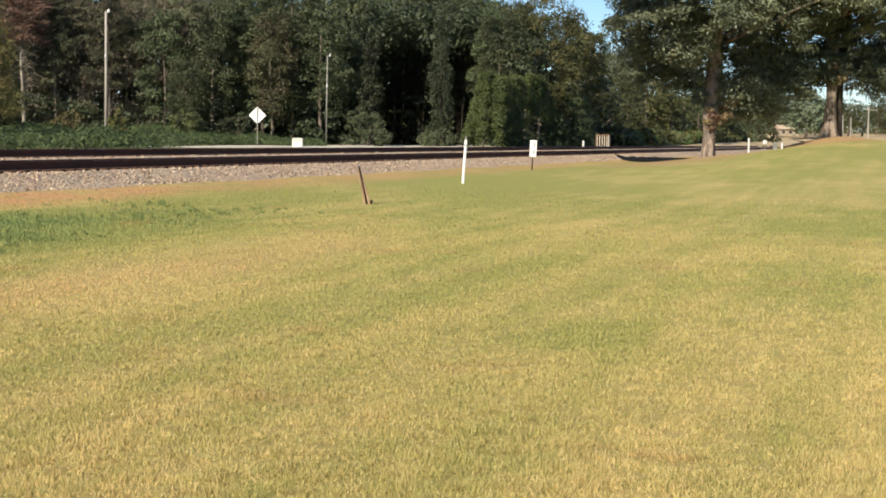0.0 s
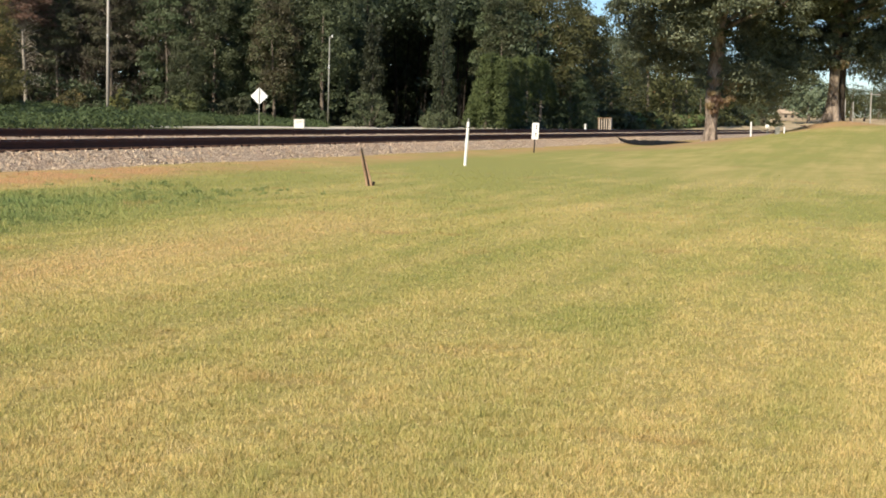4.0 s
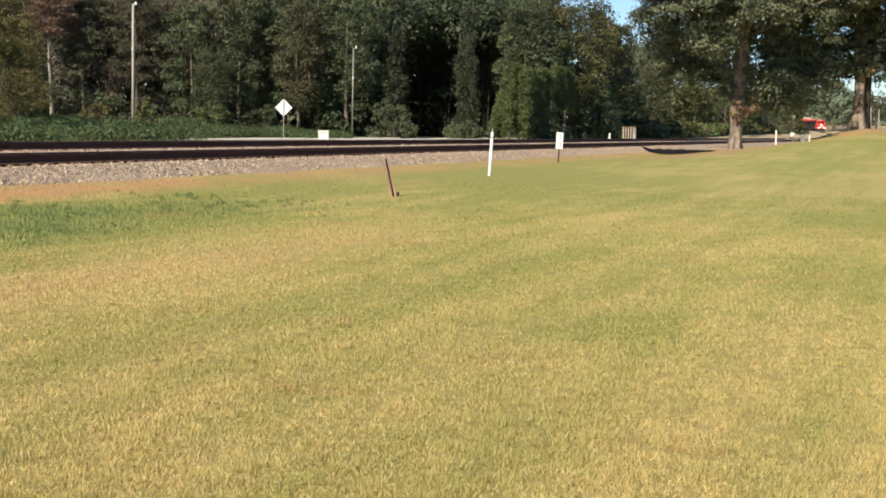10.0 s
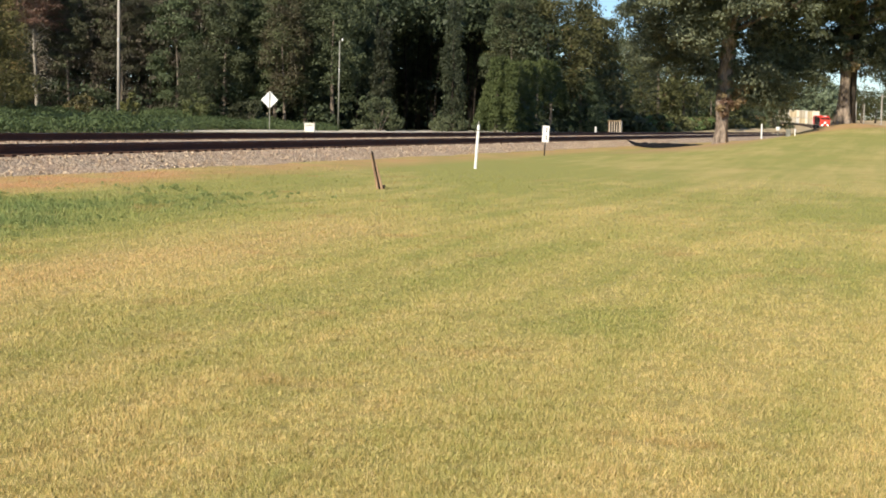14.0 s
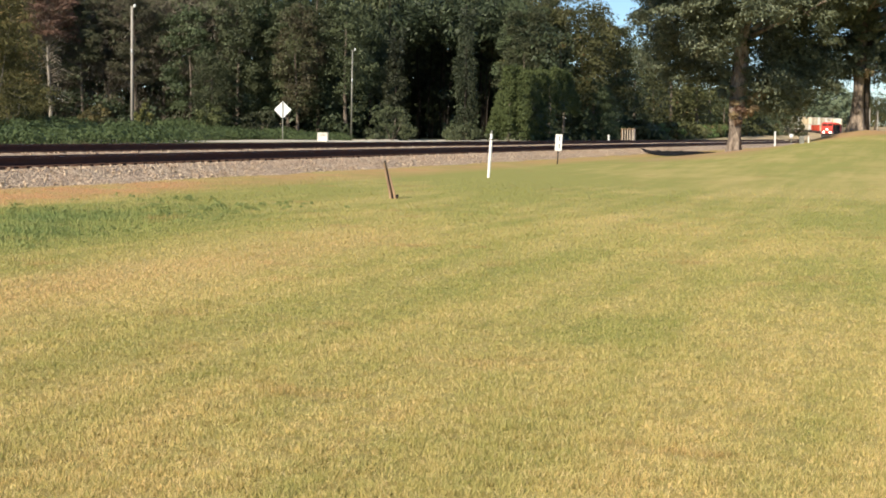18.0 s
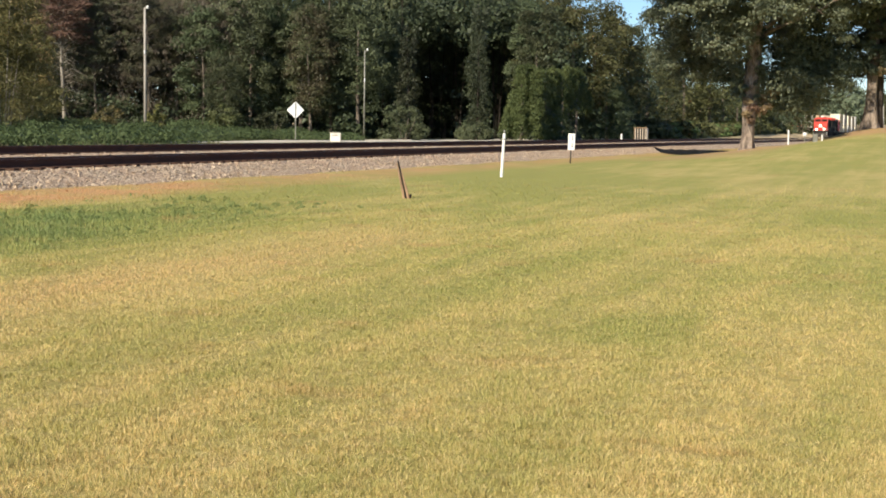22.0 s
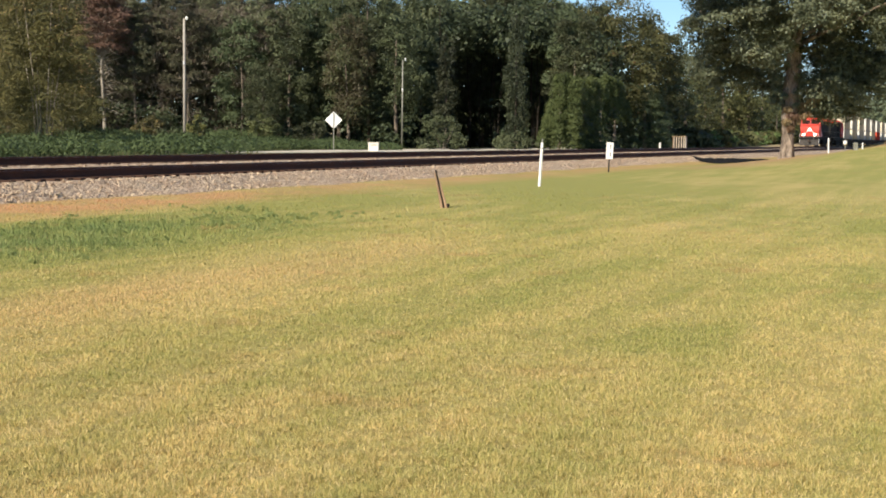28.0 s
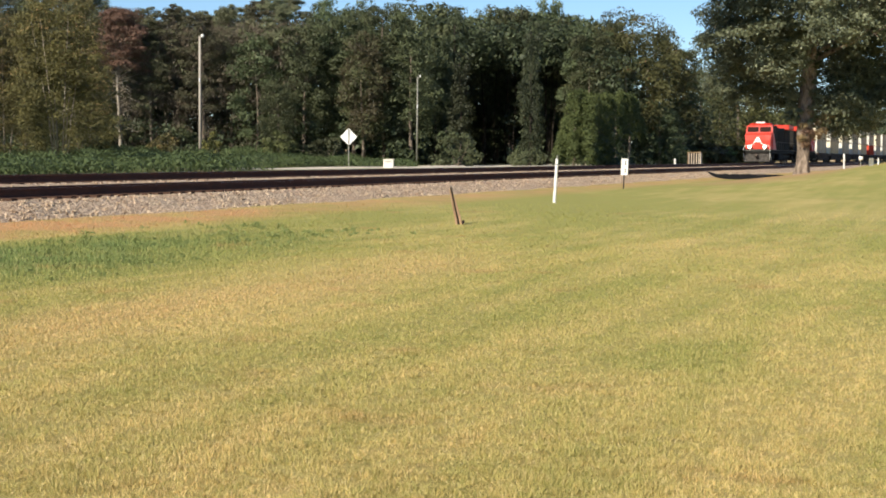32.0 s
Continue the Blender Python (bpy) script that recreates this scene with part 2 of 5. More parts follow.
def lawn_colour(nt, blades):
    """Autumn lawn: straw and green, in mown streaks and patches."""
    s, u = plan_nodes(nt)
    w = coords(nt, True)
    comb = nt.nodes.new("ShaderNodeCombineXYZ")
    nt.links.new(calc(nt, "MULTIPLY", s, 0.05), comb.inputs[0])
    nt.links.new(calc(nt, "MULTIPLY", u, 0.46), comb.inputs[1])
    streak = grain(nt, comb.outputs[0], 2.7, 3, 0.6, 0.38, 0.62)
    patch = grain(nt, w, 0.55, 4, 0.6, 0.36, 0.66)
    small = grain(nt, w, 4.5, 3, 0.6, 0.35, 0.68)
    away = nt.nodes.new("ShaderNodeMapRange")
    away.inputs[1].default_value, away.inputs[2].default_value = 12.0, 32.0
    nt.links.new(s, away.inputs[0])
    green = calc(nt, "ADD", calc(nt, "MULTIPLY_ADD", streak, 0.54, 0.04), calc(nt, "MULTIPLY", patch, 0.24))
    green = calc(nt, "ADD", green, calc(nt, "MULTIPLY", small, 0.14))
    clump = grain(nt, w, 1.7, 3, 0.55, 0.36, 0.64)
    green = calc(nt, "ADD", green, calc(nt, "MULTIPLY", calc(nt, "SUBTRACT", clump, 0.5), 0.22))
    green = calc(nt, "ADD", green, calc(nt, "MULTIPLY", away.outputs[0], 0.37))
    broad = grain(nt, coords(nt, True, (0.16, 0.075, 1.0), -TURN), 1.0, 3, 0.55, 0.40, 0.60)
    green = calc(nt, "ADD", green, calc(nt, "MULTIPLY", calc(nt, "SUBTRACT", broad, 0.5), calc(nt, "MULTIPLY_ADD", away.outputs[0], 0.55, 0.14)))
    green = calc(nt, "SUBTRACT", green, calc(nt, "MULTIPLY", calc(nt, "MULTIPLY", hump(nt, u, 13.2, 1.7), hump(nt, s, 22.0, 8.5)), 0.55))
    tuft = calc(nt, "MULTIPLY", hump(nt, u, 18.6, 0.6), hump(nt, s, 18.5, 1.3))
    green = calc(nt, "ADD", green, calc(nt, "MULTIPLY", tuft, 0.75))
    green = calc(nt, "ADD", green, calc(nt, "MULTIPLY", hump(nt, u, 7.5, 4.5), 0.28))
    weeds = calc(nt, "MULTIPLY", hump(nt, u, 7.9, 2.6), hump(nt, s, 24.0, 10.0))
    green = calc(nt, "ADD", green, calc(nt, "MULTIPLY", weeds, 0.75))
    green = calc(nt, "MINIMUM", calc(nt, "MAXIMUM", calc(nt, "SUBTRACT", green, 0.12), 0.0), 1.0)
    straw, leaf, lush = (0.500, 0.397, 0.154), (0.304, 0.298, 0.088), (0.14, 0.205, 0.07)
    col = mix(nt, green, straw, leaf)
    col = mix(nt, calc(nt, "MINIMUM", calc(nt, "MULTIPLY", weeds, calc(nt, "MULTIPLY_ADD", patch, 0.7, 0.35)), 1.0), col, lush)
    # bare reddish soil along the foot of the ballast
    edge = calc(nt, "MULTIPLY", calc(nt, "MULTIPLY", hump(nt, u, 3.6, 2.1), calc(nt, "MULTIPLY_ADD", hump(nt, s, 10.0, 30.0), 0.9, 0.55)), calc(nt, "MULTIPLY_ADD", patch, 1.2, 0.45))
    col = mix(nt, calc(nt, "MINIMUM", edge, 1.0), col, (0.52, 0.30, 0.14))
    worn = calc(nt, "MULTIPLY", calc(nt, "MULTIPLY", hump(nt, u, 13.0, 1.2), hump(nt, s, 22.0, 8.0)), calc(nt, "MULTIPLY_ADD", streak, 0.45, 0.12))
    col = mix(nt, calc(nt, "MINIMUM", worn, 1.0), col, (0.52, 0.345, 0.165))
    # trodden earth round the oaks
    for s0, u0, ws, wu in ((95.0, 9.5, 21.0, 4.0), (110.5, 16.4, 5.0, 4.0)):
        bare = calc(nt, "MULTIPLY", hump(nt, s, s0, ws), hump(nt, u, u0, wu))
        col = mix(nt, calc(nt, "MINIMUM", calc(nt, "MULTIPLY", bare, calc(nt, "MULTIPLY_ADD", patch, 1.2, 0.8)), 1.0), col, (0.43, 0.27, 0.14))
    # reddish bare spots in the turf
    spot = grain(nt, w, 0.8, 3, 0.6, 0.60, 0.72)
    col = mix(nt, calc(nt, "MULTIPLY", spot, 0.45), col, (0.38, 0.21, 0.09))
    close = calc(nt, "SUBTRACT", 1.0, away.outputs[0])
    thatch = calc(nt, "MULTIPLY", calc(nt, "MULTIPLY", close, close), grain(nt, w, 8.0, 4, 0.65, 0.45, 0.66))
    col = mix(nt, calc(nt, "MULTIPLY", thatch, 0.48), col, (0.27, 0.185, 0.065))
    if blades:
        isl = nt.nodes.new("ShaderNodeNewGeometry").outputs["Random Per Island"]
        hsv = node(nt, "ShaderNodeHueSaturation")
        near = calc(nt, "SUBTRACT", 1.0, away.outputs[0])
        spread = calc(nt, "MULTIPLY_ADD", near, 1.12, 0.14)
        nt.links.new(calc(nt, "ADD", calc(nt, "MULTIPLY", isl, spread), calc(nt, "MULTIPLY_ADD", near, -0.34, 0.96)), hsv.inputs["Value"])
        nt.links.new(calc(nt, "MULTIPLY_ADD", isl, -0.05, 0.525), hsv.inputs["Hue"])
        nt.links.new(col, hsv.inputs["Color"])
        pale = calc(nt, "GREATER_THAN", isl, 0.88)
        col = mix(nt, calc(nt, "MULTIPLY", pale, calc(nt, "MULTIPLY", near, 0.55)), hsv.outputs[0], (0.72, 0.60, 0.32))
    return col, s, u, away.outputs[0]


def ground_material():
    ma, nt, p = shader("ground_turf", 0.95, 0, 0.12)
    col, s, u, away = lawn_colour(nt, False)
    w = coords(nt, True)
    fine = grain(nt, w, 28.0, 4, 0.7, 0.3, 0.7)
    turf = grain(nt, w, 7.0, 4, 0.65, 0.34, 0.66)
    col = mix(nt, calc(nt, "MULTIPLY", turf, calc(nt, "MULTIPLY_ADD", away, -0.18, 0.30)), col, (0.30, 0.30, 0.095))
    # dark specks, stronger near by: shade between blades put into the ground colour
    col = mix(nt, calc(nt, "MULTIPLY", fine, calc(nt, "MULTIPLY_ADD", away, -0.50, 0.68)), col, (0.20, 0.135, 0.042))
    # past the tracks: earth, weeds and a gravel lane
    beyond = calc(nt, "LESS_THAN", u, -7.2)
    wild = mix(nt, grain(nt, w, 0.5, 4), (0.055, 0.075, 0.024), (0.20, 0.165, 0.078))
    reach = nt.nodes.new("ShaderNodeMapRange")
    reach.inputs[1].default_value, reach.inputs[2].default_value = 75.0, 86.0
    nt.links.new(s, reach.inputs[0])
    lane = calc(nt, "MULTIPLY", hump(nt, u, -19.0, 6.5), calc(nt, "MULTIPLY", reach.outputs[0], 1.8))
    wild = mix(nt, calc(nt, "MINIMUM", lane, 1.0), wild, (0.56, 0.50, 0.40))
    col = mix(nt, beyond, col, wild)
    # far ground
    dist = nt.nodes.new("ShaderNodeMapRange")
    dist.inputs[1].default_value, dist.inputs[2].default_value = 180.0, 260.0
    nt.links.new(s, dist.inputs[0])
    fields = mix(nt, grain(nt, w, 0.06, 4), (0.56, 0.42, 0.26), (0.36, 0.29, 0.15))
    col = mix(nt, dist.outputs[0], col, fields)
    nt.links.new(col, p.inputs["Base Color"])
    relief(nt, p, calc(nt, "ADD", fine, turf), 0.35, 0.02)
    return ma


def axis(near_lo, near_hi, pitch, far_lo, far_hi):
    a = list(np.arange(near_lo, near_hi + pitch / 2, pitch))
    d, v = pitch, near_hi
    while v < far_hi:
        d *= 1.14
        v = min(v + d, far_hi)
        a.append(v)
    d, v = pitch, near_lo
    while v > far_lo:
        d *= 1.14
        v = max(v - d, far_lo)
        a.insert(0, v)
    return np.array(a)


def ground():
    xs, ys = axis(-60, 60, 0.8, -4200, 4200), axis(-6, 150, 0.8, -3000, 4600)
    gx, gy = np.meshgrid(xs, ys)
    gz = ground_z(gx, gy)
    v = np.stack([gx, gy, gz], -1).reshape(-1, 3)
    n = len(xs)
    i, j = np.meshgrid(np.arange(n - 1), np.arange(len(ys) - 1))
    k = (j * n + i).ravel()
    f = np.stack([k, k + 1, k + n + 1, k + n], 1)
    ob = new("ground", soup("ground", v, f, ground_material(), True))
    tagged(ob, "dry autumn lawn with straw and green streaks rising to a mound", "ground", kind="structure")


def grass():
    """Turf of single blades, dense where it is near and coarser further off."""
    ma, nt, p = shader("grass_blades", 0.7, 0, 0.2)
    col, s, u, away = lawn_colour(nt, True)
    nt.links.new(col, p.inputs["Base Color"])
    tr = node(nt, "ShaderNodeBsdfTranslucent")
    nt.links.new(col, tr.inputs[0])
    mx = node(nt, "ShaderNodeMixShader", Fac=0.25)
    nt.links.new(p.outputs[0], mx.inputs[1])
    nt.links.new(tr.outputs[0], mx.inputs[2])
    nt.links.new(mx.outputs[0], nt.nodes["Material Output"].inputs[0])
    rng = np.random.default_rng(4)
    count = 1700000
    d = 5.4 * (60 / 5.4) ** (rng.random(count) ** 1.25)
    phi = radians(-1) + radians(20.5) * rng.uniform(-1, 1, count)
    x, y = d * np.sin(phi), d * np.cos(phi)
    s, u = su(x, y)
    tuft = 0.5 + 0.5 * np.sin(x * 9.1 + 2 * np.sin(y * 7.3)) * np.sin(y * 8.3 + 1.7 * np.sin(x * 6.1))
    tuft = tuft * (0.5 + 0.5 * np.sin(x * 23.0 + 3 * np.sin(y * 11.0 + 2 * np.sin(x * 5))) * np.sin(y * 14.0 + 2.5 * np.sin(x * 13.0))) ** 0.6
    bare = 0.5 + 0.5 * np.sin(s * 0.9 + 1.3 * np.sin(u * 1.7)) * np.sin(u * 2.1)
    keep = (d < 9 + 38 * rng.random(count) ** 1.6) & (u > 2.15 + bare * 0.9 + 0.5 * rng.random(count)) & (rng.random(count) < 0.14 + 0.4 * np.clip((d - 8) / 14, 0, 1) + 1.1 * tuft)
    d, x, y, s, u, tuft = d[keep], x[keep], y[keep], s[keep], u[keep], tuft[keep]
    n = len(d)
    weeds = np.clip(1 - ((u - 7.9) / 2.6) ** 2, 0, 1) * np.clip(1 - ((s - 24) / 10) ** 2, 0, 1)
    h = rng.uniform(0.012, 0.040, n) * (0.7 + 0.6 * tuft) * (1 + 2.0 * weeds * rng.random(n)) * (1 + 0.004 * d)
    w = np.maximum(0.0026, 0.00031 * d) * rng.uniform(0.7, 1.3, n)
    a = rng.uniform(0, 2 * np.pi, n)
    lean = rng.uniform(0.2, 1.3, n) * 0.026 * (1 + 0.004 * d)
    la = rng.uniform(0, 2 * np.pi, n)
    z = ground_z(x, y) - 0.004
    base = np.stack([x, y, z], 1)
    tip = base + np.stack([np.cos(la) * lean, np.sin(la) * lean, h], 1)
    side = np.stack([np.cos(a) * w, np.sin(a) * w, 0 * w], 1)
    v = np.stack([base - side, base + side, tip], 1).reshape(-1, 3)
    f = np.arange(3 * n).reshape(-1, 3)
    ob = new("grass", soup("grass", v, f, ma))
    tagged(ob, "short dry mown grass, straw yellow mixed with green", "grass", kind="stuff")


def weeds():
    """Broad-leaved weeds in the damp strip by the line."""
    rng = random.Random(91)
    ma = leafy("weed_leaf", (0.15, 0.20, 0.062), (0.31, 0.355, 0.125), glow_through=0.3)
    puffs = []
    while len(puffs) < 760:
        s, u = rng.uniform(14, 35), rng.gauss(7.6, 1.25)
        if u < 5.0 + 0.5 * math.sin(s * 1.3) or u > 10.2:
            continue
        if math.sin(s * 0.9 + 2.0) * math.sin(u * 1.7 + s * 0.3) < -0.45 or rng.random() < (s - 14) / 26:
            continue
        x, y = track(s, u)
        x, y = float(x), float(y)
        puffs.append((x, y, float(ground_z(x, y)) + rng.uniform(-0.01, 0.02), rng.uniform(0.04, 0.10)))
    tagged(new("weeds", leaves("weeds", puffs, 24, 0.036, ma, 92, 0.7, -1.0, 0.3)), "patch of taller dark green broad-leaved weeds", "weeds", kind="stuff")


# ---- railway ----
NEAR_TOP, FAR_TOP = 0.92, 1.14
U_FAR = -4.3


def railway():
    ma, nt, p = shader("ballast_stone", 0.9, 0, 0.2)
    w = coords(nt, True)
    isl = nt.nodes.new("ShaderNodeNewGeometry").outputs["Random Per Island"]
    vor = node(nt, "ShaderNodeTexVoronoi", Scale=18.0)
    nt.links.new(w, vor.inputs["Vector"])
    sepc = nt.nodes.new("ShaderNodeSeparateColor")
    nt.links.new(vor.outputs["Color"], sepc.inputs[0])
    tone = calc(nt, "ADD", calc(nt, "MULTIPLY", sepc.outputs[0], 0.72), calc(nt, "MULTIPLY", isl, 0.28))
    col = mix(nt, tone, (0.13, 0.082, 0.054), (0.78, 0.625, 0.445))
    col = mix(nt, calc(nt, "MULTIPLY", grain(nt, w, 0.7, 4), 0.4), col, (0.46, 0.30, 0.19))
    nt.links.new(col, p.inputs["Base Color"])
    dist = calc(nt, "SUBTRACT", 1.0, vor.outputs["Distance"])
    relief(nt, p, dist, 1.0, 0.05)
    stone = ma
    rail_m = plain("rail_steel", (0.055, 0.022, 0.016), (0.125, 0.056, 0.040), 2, 30, 0.75, 0.25, 0.2)
    head_m = plain("rail_head", (0.28, 0.27, 0.26), (0.45, 0.44, 0.42), 2, 60, 0.32, 0.9, 0.5)
    tie_m = plain("tie_wood", (0.03, 0.016, 0.011), (0.080, 0.046, 0.032), 1.2, 18, 0.9, 0, 0.15, 0.6, 0.01, stretch=(1, 6, 6))

    # the bed: a section swept along the line
    section = [(3.2, 0.21), (2.5, 0.29), (1.0, 0.64), (0.66, 0.675), (-2.12, 0.68), (-2.6, 0.76), (-3.2, 0.90), (-3.5, 0.915), (-6.5, 0.915), (-6.95, 0.88), (-8.3, 0.72)]
    uu = []
    for (u0, z0), (u1, z1) in zip(section, section[1:]):
        k = max(2, int(abs(u1 - u0) / 0.22))
        uu += [(u0 + (u1 - u0) * i / k, z0 + (z1 - z0) * i / k) for i in range(k)]
    uu.append(section[-1])
    ss = np.concatenate([np.arange(-60, 150, 0.3), np.arange(150, 470, 4), np.arange(470, 1200, 10)])
    rng = np.random.default_rng(8)
    S, K = np.meshgrid(ss, np.arange(len(uu)), indexing="ij")
    U, Z = np.array(uu)[K, 0], np.array(uu)[K, 1]
    wob = rng.normal(0, 1, U.shape)
    rough = np.where((S < 150) & (U < 3.0) & (U > -8), 1.0, 0.0)
    U = U + 0.03 * wob * rough
    Z = Z + climb(S) + rough * (0.012 * rng.normal(0, 1, U.shape))
    toe = 0.25 * np.sin(S * 0.7) * np.exp(-((U - 2.6) / 0.6) ** 2) * 0.25
    X, Y = track(S, U)
    v = np.stack([X, Y, Z + toe], -1).reshape(-1, 3)
    n = len(uu)
    i, j = np.meshgrid(np.arange(n - 1), np.arange(len(ss) - 1))
    k = (j * n + i).ravel()
    bed = new("ballast_bed", soup("ballast_bed", v, np.stack([k, k + 1, k + n + 1, k + n], 1), stone))
    tagged(bed, "pale pinkish-grey crushed stone ballast bed under the tracks", "ballast", kind="structure")

    # loose stones on the slope that faces the lawn
    ico = bmesh.new()
    bmesh.ops.create_icosphere(ico, subdivisions=1, radius=1)
    iv = np.array([q.co[:] for q in ico.verts])
    jf = np.array([[q.index for q in fc.verts] for fc in ico.faces])
    ico.free()
    count = 7500
    s = 16 + 110 * rng.random(count) ** 1.6
    u = np.where(rng.random(count) < 0.8, 0.7 + 2.9 * rng.random(count) ** 1.1, rng.uniform(-3.4, -2.0, count))
    z = np.interp(-u, [-a for a, _ in section], [b for _, b in section])
    x, y = track(s, u)
    r = rng.uniform(0.019, 0.045, count)
    sc = rng.uniform(0.6, 1.2, (count, 1, 3)) * r[:, None, None]
    an = rng.uniform(0, 6.28, count)
    shape = iv[None] * (1 + 0.22 * rng.normal(0, 1, (count, len(iv), 1))) * sc
    ca, sa = np.cos(an)[:, None], np.sin(an)[:, None]
    shape = np.stack([shape[..., 0] * ca - shape[..., 2] * sa, shape[..., 1], shape[..., 0] * sa + shape[..., 2] * ca], -1)
    v = (shape + np.stack([x, y, z + r * 0.45], 1)[:, None]).reshape(-1, 3)
    f = (jf[None] + (np.arange(count) * len(iv))[:, None, None]).reshape(-1, 3)
    tagged(new("ballast_stones", soup("ballast_stones", v, f, stone)), "loose crushed ballast stones on the slope beside the track", "stones", kind="stuff")

    # rails: foot, web and head in one section
    prof = [(-0.07, 0), (0.07, 0), (0.07, 0.012), (0.012, 0.03), (0.012, 0.14), (0.036, 0.155), (0.036, 0.184), (0.028, 0.190), (-0.028, 0.190), (-0.036, 0.184), (-0.036, 0.155), (-0.012, 0.14), (-0.012, 0.03), (-0.07, 0.012)]
    rs = np.concatenate([np.arange(-60, 150, 2.0), np.arange(150, 460, 10), np.arange(460, 1200, 6)])
    tie = Build().box((0, 0, 0), (2.6, 0.22, 0.18), 0.012).mesh("tie", tie_m)
    for which, u0, top, lo, hi in (("near", 0.0, NEAR_TOP, 14, 112), ("far", U_FAR, FAR_TOP, 16, 118)):
        line = thing("railway_track", pose(0, 0, 0), "railway track of dark rusty steel rails on timber ties in pale ballast", "track", "parallel tracks", "structure")
        for du in (0.0, -1.5):
            v, f = [], []
            n = len(prof)
            for a, (pu, pz) in enumerate(prof):
                x, y = track(rs, u0 + du + pu)
                v.append(np.stack([x, y, top - 0.190 + pz + climb(rs)], 1))
            v = np.stack(v, 1).reshape(-1, 3)
            for q in range(len(rs) - 1):
                f += [(q * n + a, q * n + (a + 1) % n, (q + 1) * n + (a + 1) % n, (q + 1) * n + a) for a in range(n)]
            part("rail", soup("rail", v, f, rail_m), None, line, "dark rust-brown steel rail")
            # the worn running face
            x0, y0 = track(rs, u0 + du - 0.026)
            x1, y1 = track(rs, u0 + du + 0.026)
            zz = top + 0.003 + climb(rs)
            v = np.stack([np.stack([x0, y0, zz], 1), np.stack([x1, y1, zz], 1)], 1).reshape(-1, 3)
            f = [(2 * q, 2 * q + 1, 2 * q + 3, 2 * q + 2) for q in range(len(rs) - 1)]
            part("running_face", soup("running_face", v, f, head_m), None, line, "polished top of the rail")
        tv, tf = [], []
        for q, s in enumerate(np.arange(-20, 330, 0.55)):
            x, y = track(s, u0 - 0.75)
            m = pose(float(x), float(y), top - 0.190 - 0.09 + 0.0, 0, 0, -math.degrees(float(heading(s))) + rng.normal(0, 0.6))
            if lo < s < hi:
                ob = part("tie", tie, None, line)
                ob.matrix_basis = m
            else:
                k = len(tv)
                tv += [m @ q.co for q in tie.vertices]
                tf += [[k + a for a in pl.vertices] for pl in tie.polygons if len(pl.vertices) == 4]
        part("tie_rows", soup("tie_rows", [t[:] for t in tv], tf, tie_m), None, line)["kind"] = "stuff"


# ---- trees ----
def leaves(name, puffs, per, size, material, seed, squash=0.75, droop=0.0, thin=0.5, small=False):
    """Clumps of single leaves: puffs are rows of x, y, z, radius; small leaves are three-cornered."""
    rng = np.random.default_rng(seed)
    puffs = np.asarray(puffs, float)
    n = len(puffs) * per
    c = np.repeat(puffs, per, 0)
    d = rng.normal(0, 1, (n, 3))
    d /= np.linalg.norm(d, axis=1)[:, None]
    d[:, 2] = np.where(rng.random(n) < 0.7, np.abs(d[:, 2]), d[:, 2])
    pos = c[:, :3] + d * (c[:, 3] * (0.45 + 0.65 * rng.random(n) ** 0.6))[:, None] * np.array([1, 1, squash])
    nor = d + rng.normal(0, 0.55, (n, 3)) + np.array([0, 0, 0.35])
    nor /= np.linalg.norm(nor, axis=1)[:, None]
    t = np.cross(nor, rng.normal(0, 1, (n, 3)))
    t[:, 2] -= droop
    t /= np.linalg.norm(t, axis=1)[:, None] + 1e-9
    b = np.cross(nor, t)
    a = (size * rng.uniform(0.55, 1.25, n))[:, None]
    if small:
        v = np.stack([pos - t * a, pos + t * a * 0.55 + b * a * thin, pos + t * a * 0.55 - b * a * thin], 1).reshape(-1, 3)
        return soup(name, v, np.arange(n * 3).reshape(-1, 3), material)
    v = np.stack([pos - t * a, pos + b * a * thin + nor * a * 0.12, pos + t * a, pos - b * a * thin + nor * a * 0.12], 1).reshape(-1, 3)
    k = np.arange(n) * 4
    return soup(name, v, np.stack([k, k + 1, k + 2, k + 3], 1), material)


def crown_puffs(rng, n, rx, rz, zc, rad, shape="round", inside=0.35):
    out = []
    while len(out) < n:
        d = Vector((rng.gauss(0, 1), rng.gauss(0, 1), rng.gauss(0, 1))).normalized()
        k = 1 - inside * rng.random() ** 2
        z = d.z * k
        if shape == "cone":
            wide = (1 - (z + 1) / 2) ** 0.75 * 1.15 + 0.12
        elif shape == "tall":
            wide = math.sqrt(max(0.05, 1 - abs(z) ** 2.6)) * (1 - 0.18 * z)
        else:
            wide = math.sqrt(max(0.03, 1 - z * z))
        a = math.atan2(d.y, d.x)
        wide *= k * (1 + 0.16 * math.sin(3 * a + 4 * z) + 0.1 * rng.gauss(0, 1))
        out.append((math.cos(a) * rx * wide, math.sin(a) * rx * wide, zc + z * rz, rad * rng.uniform(0.65, 1.3)))
    return out


def trunk_build(rng, height, r0, r1, bend=0.25, n=8, flare=1.35):
    pts, rad = [], []
    for i in range(7):
        f = i / 6
        pts.append((bend * math.sin(2.2 * f + 0.5) * f + rng.gauss(0, 0.03), bend * 0.6 * math.cos(3 * f) * f + rng.gauss(0, 0.03), height * f - 0.15))
        rad.append((r0 + (r1 - r0) * f) * (flare if i == 0 else 1))
    b = Build()
    b.tube(pts, rad, n)
    return b, pts


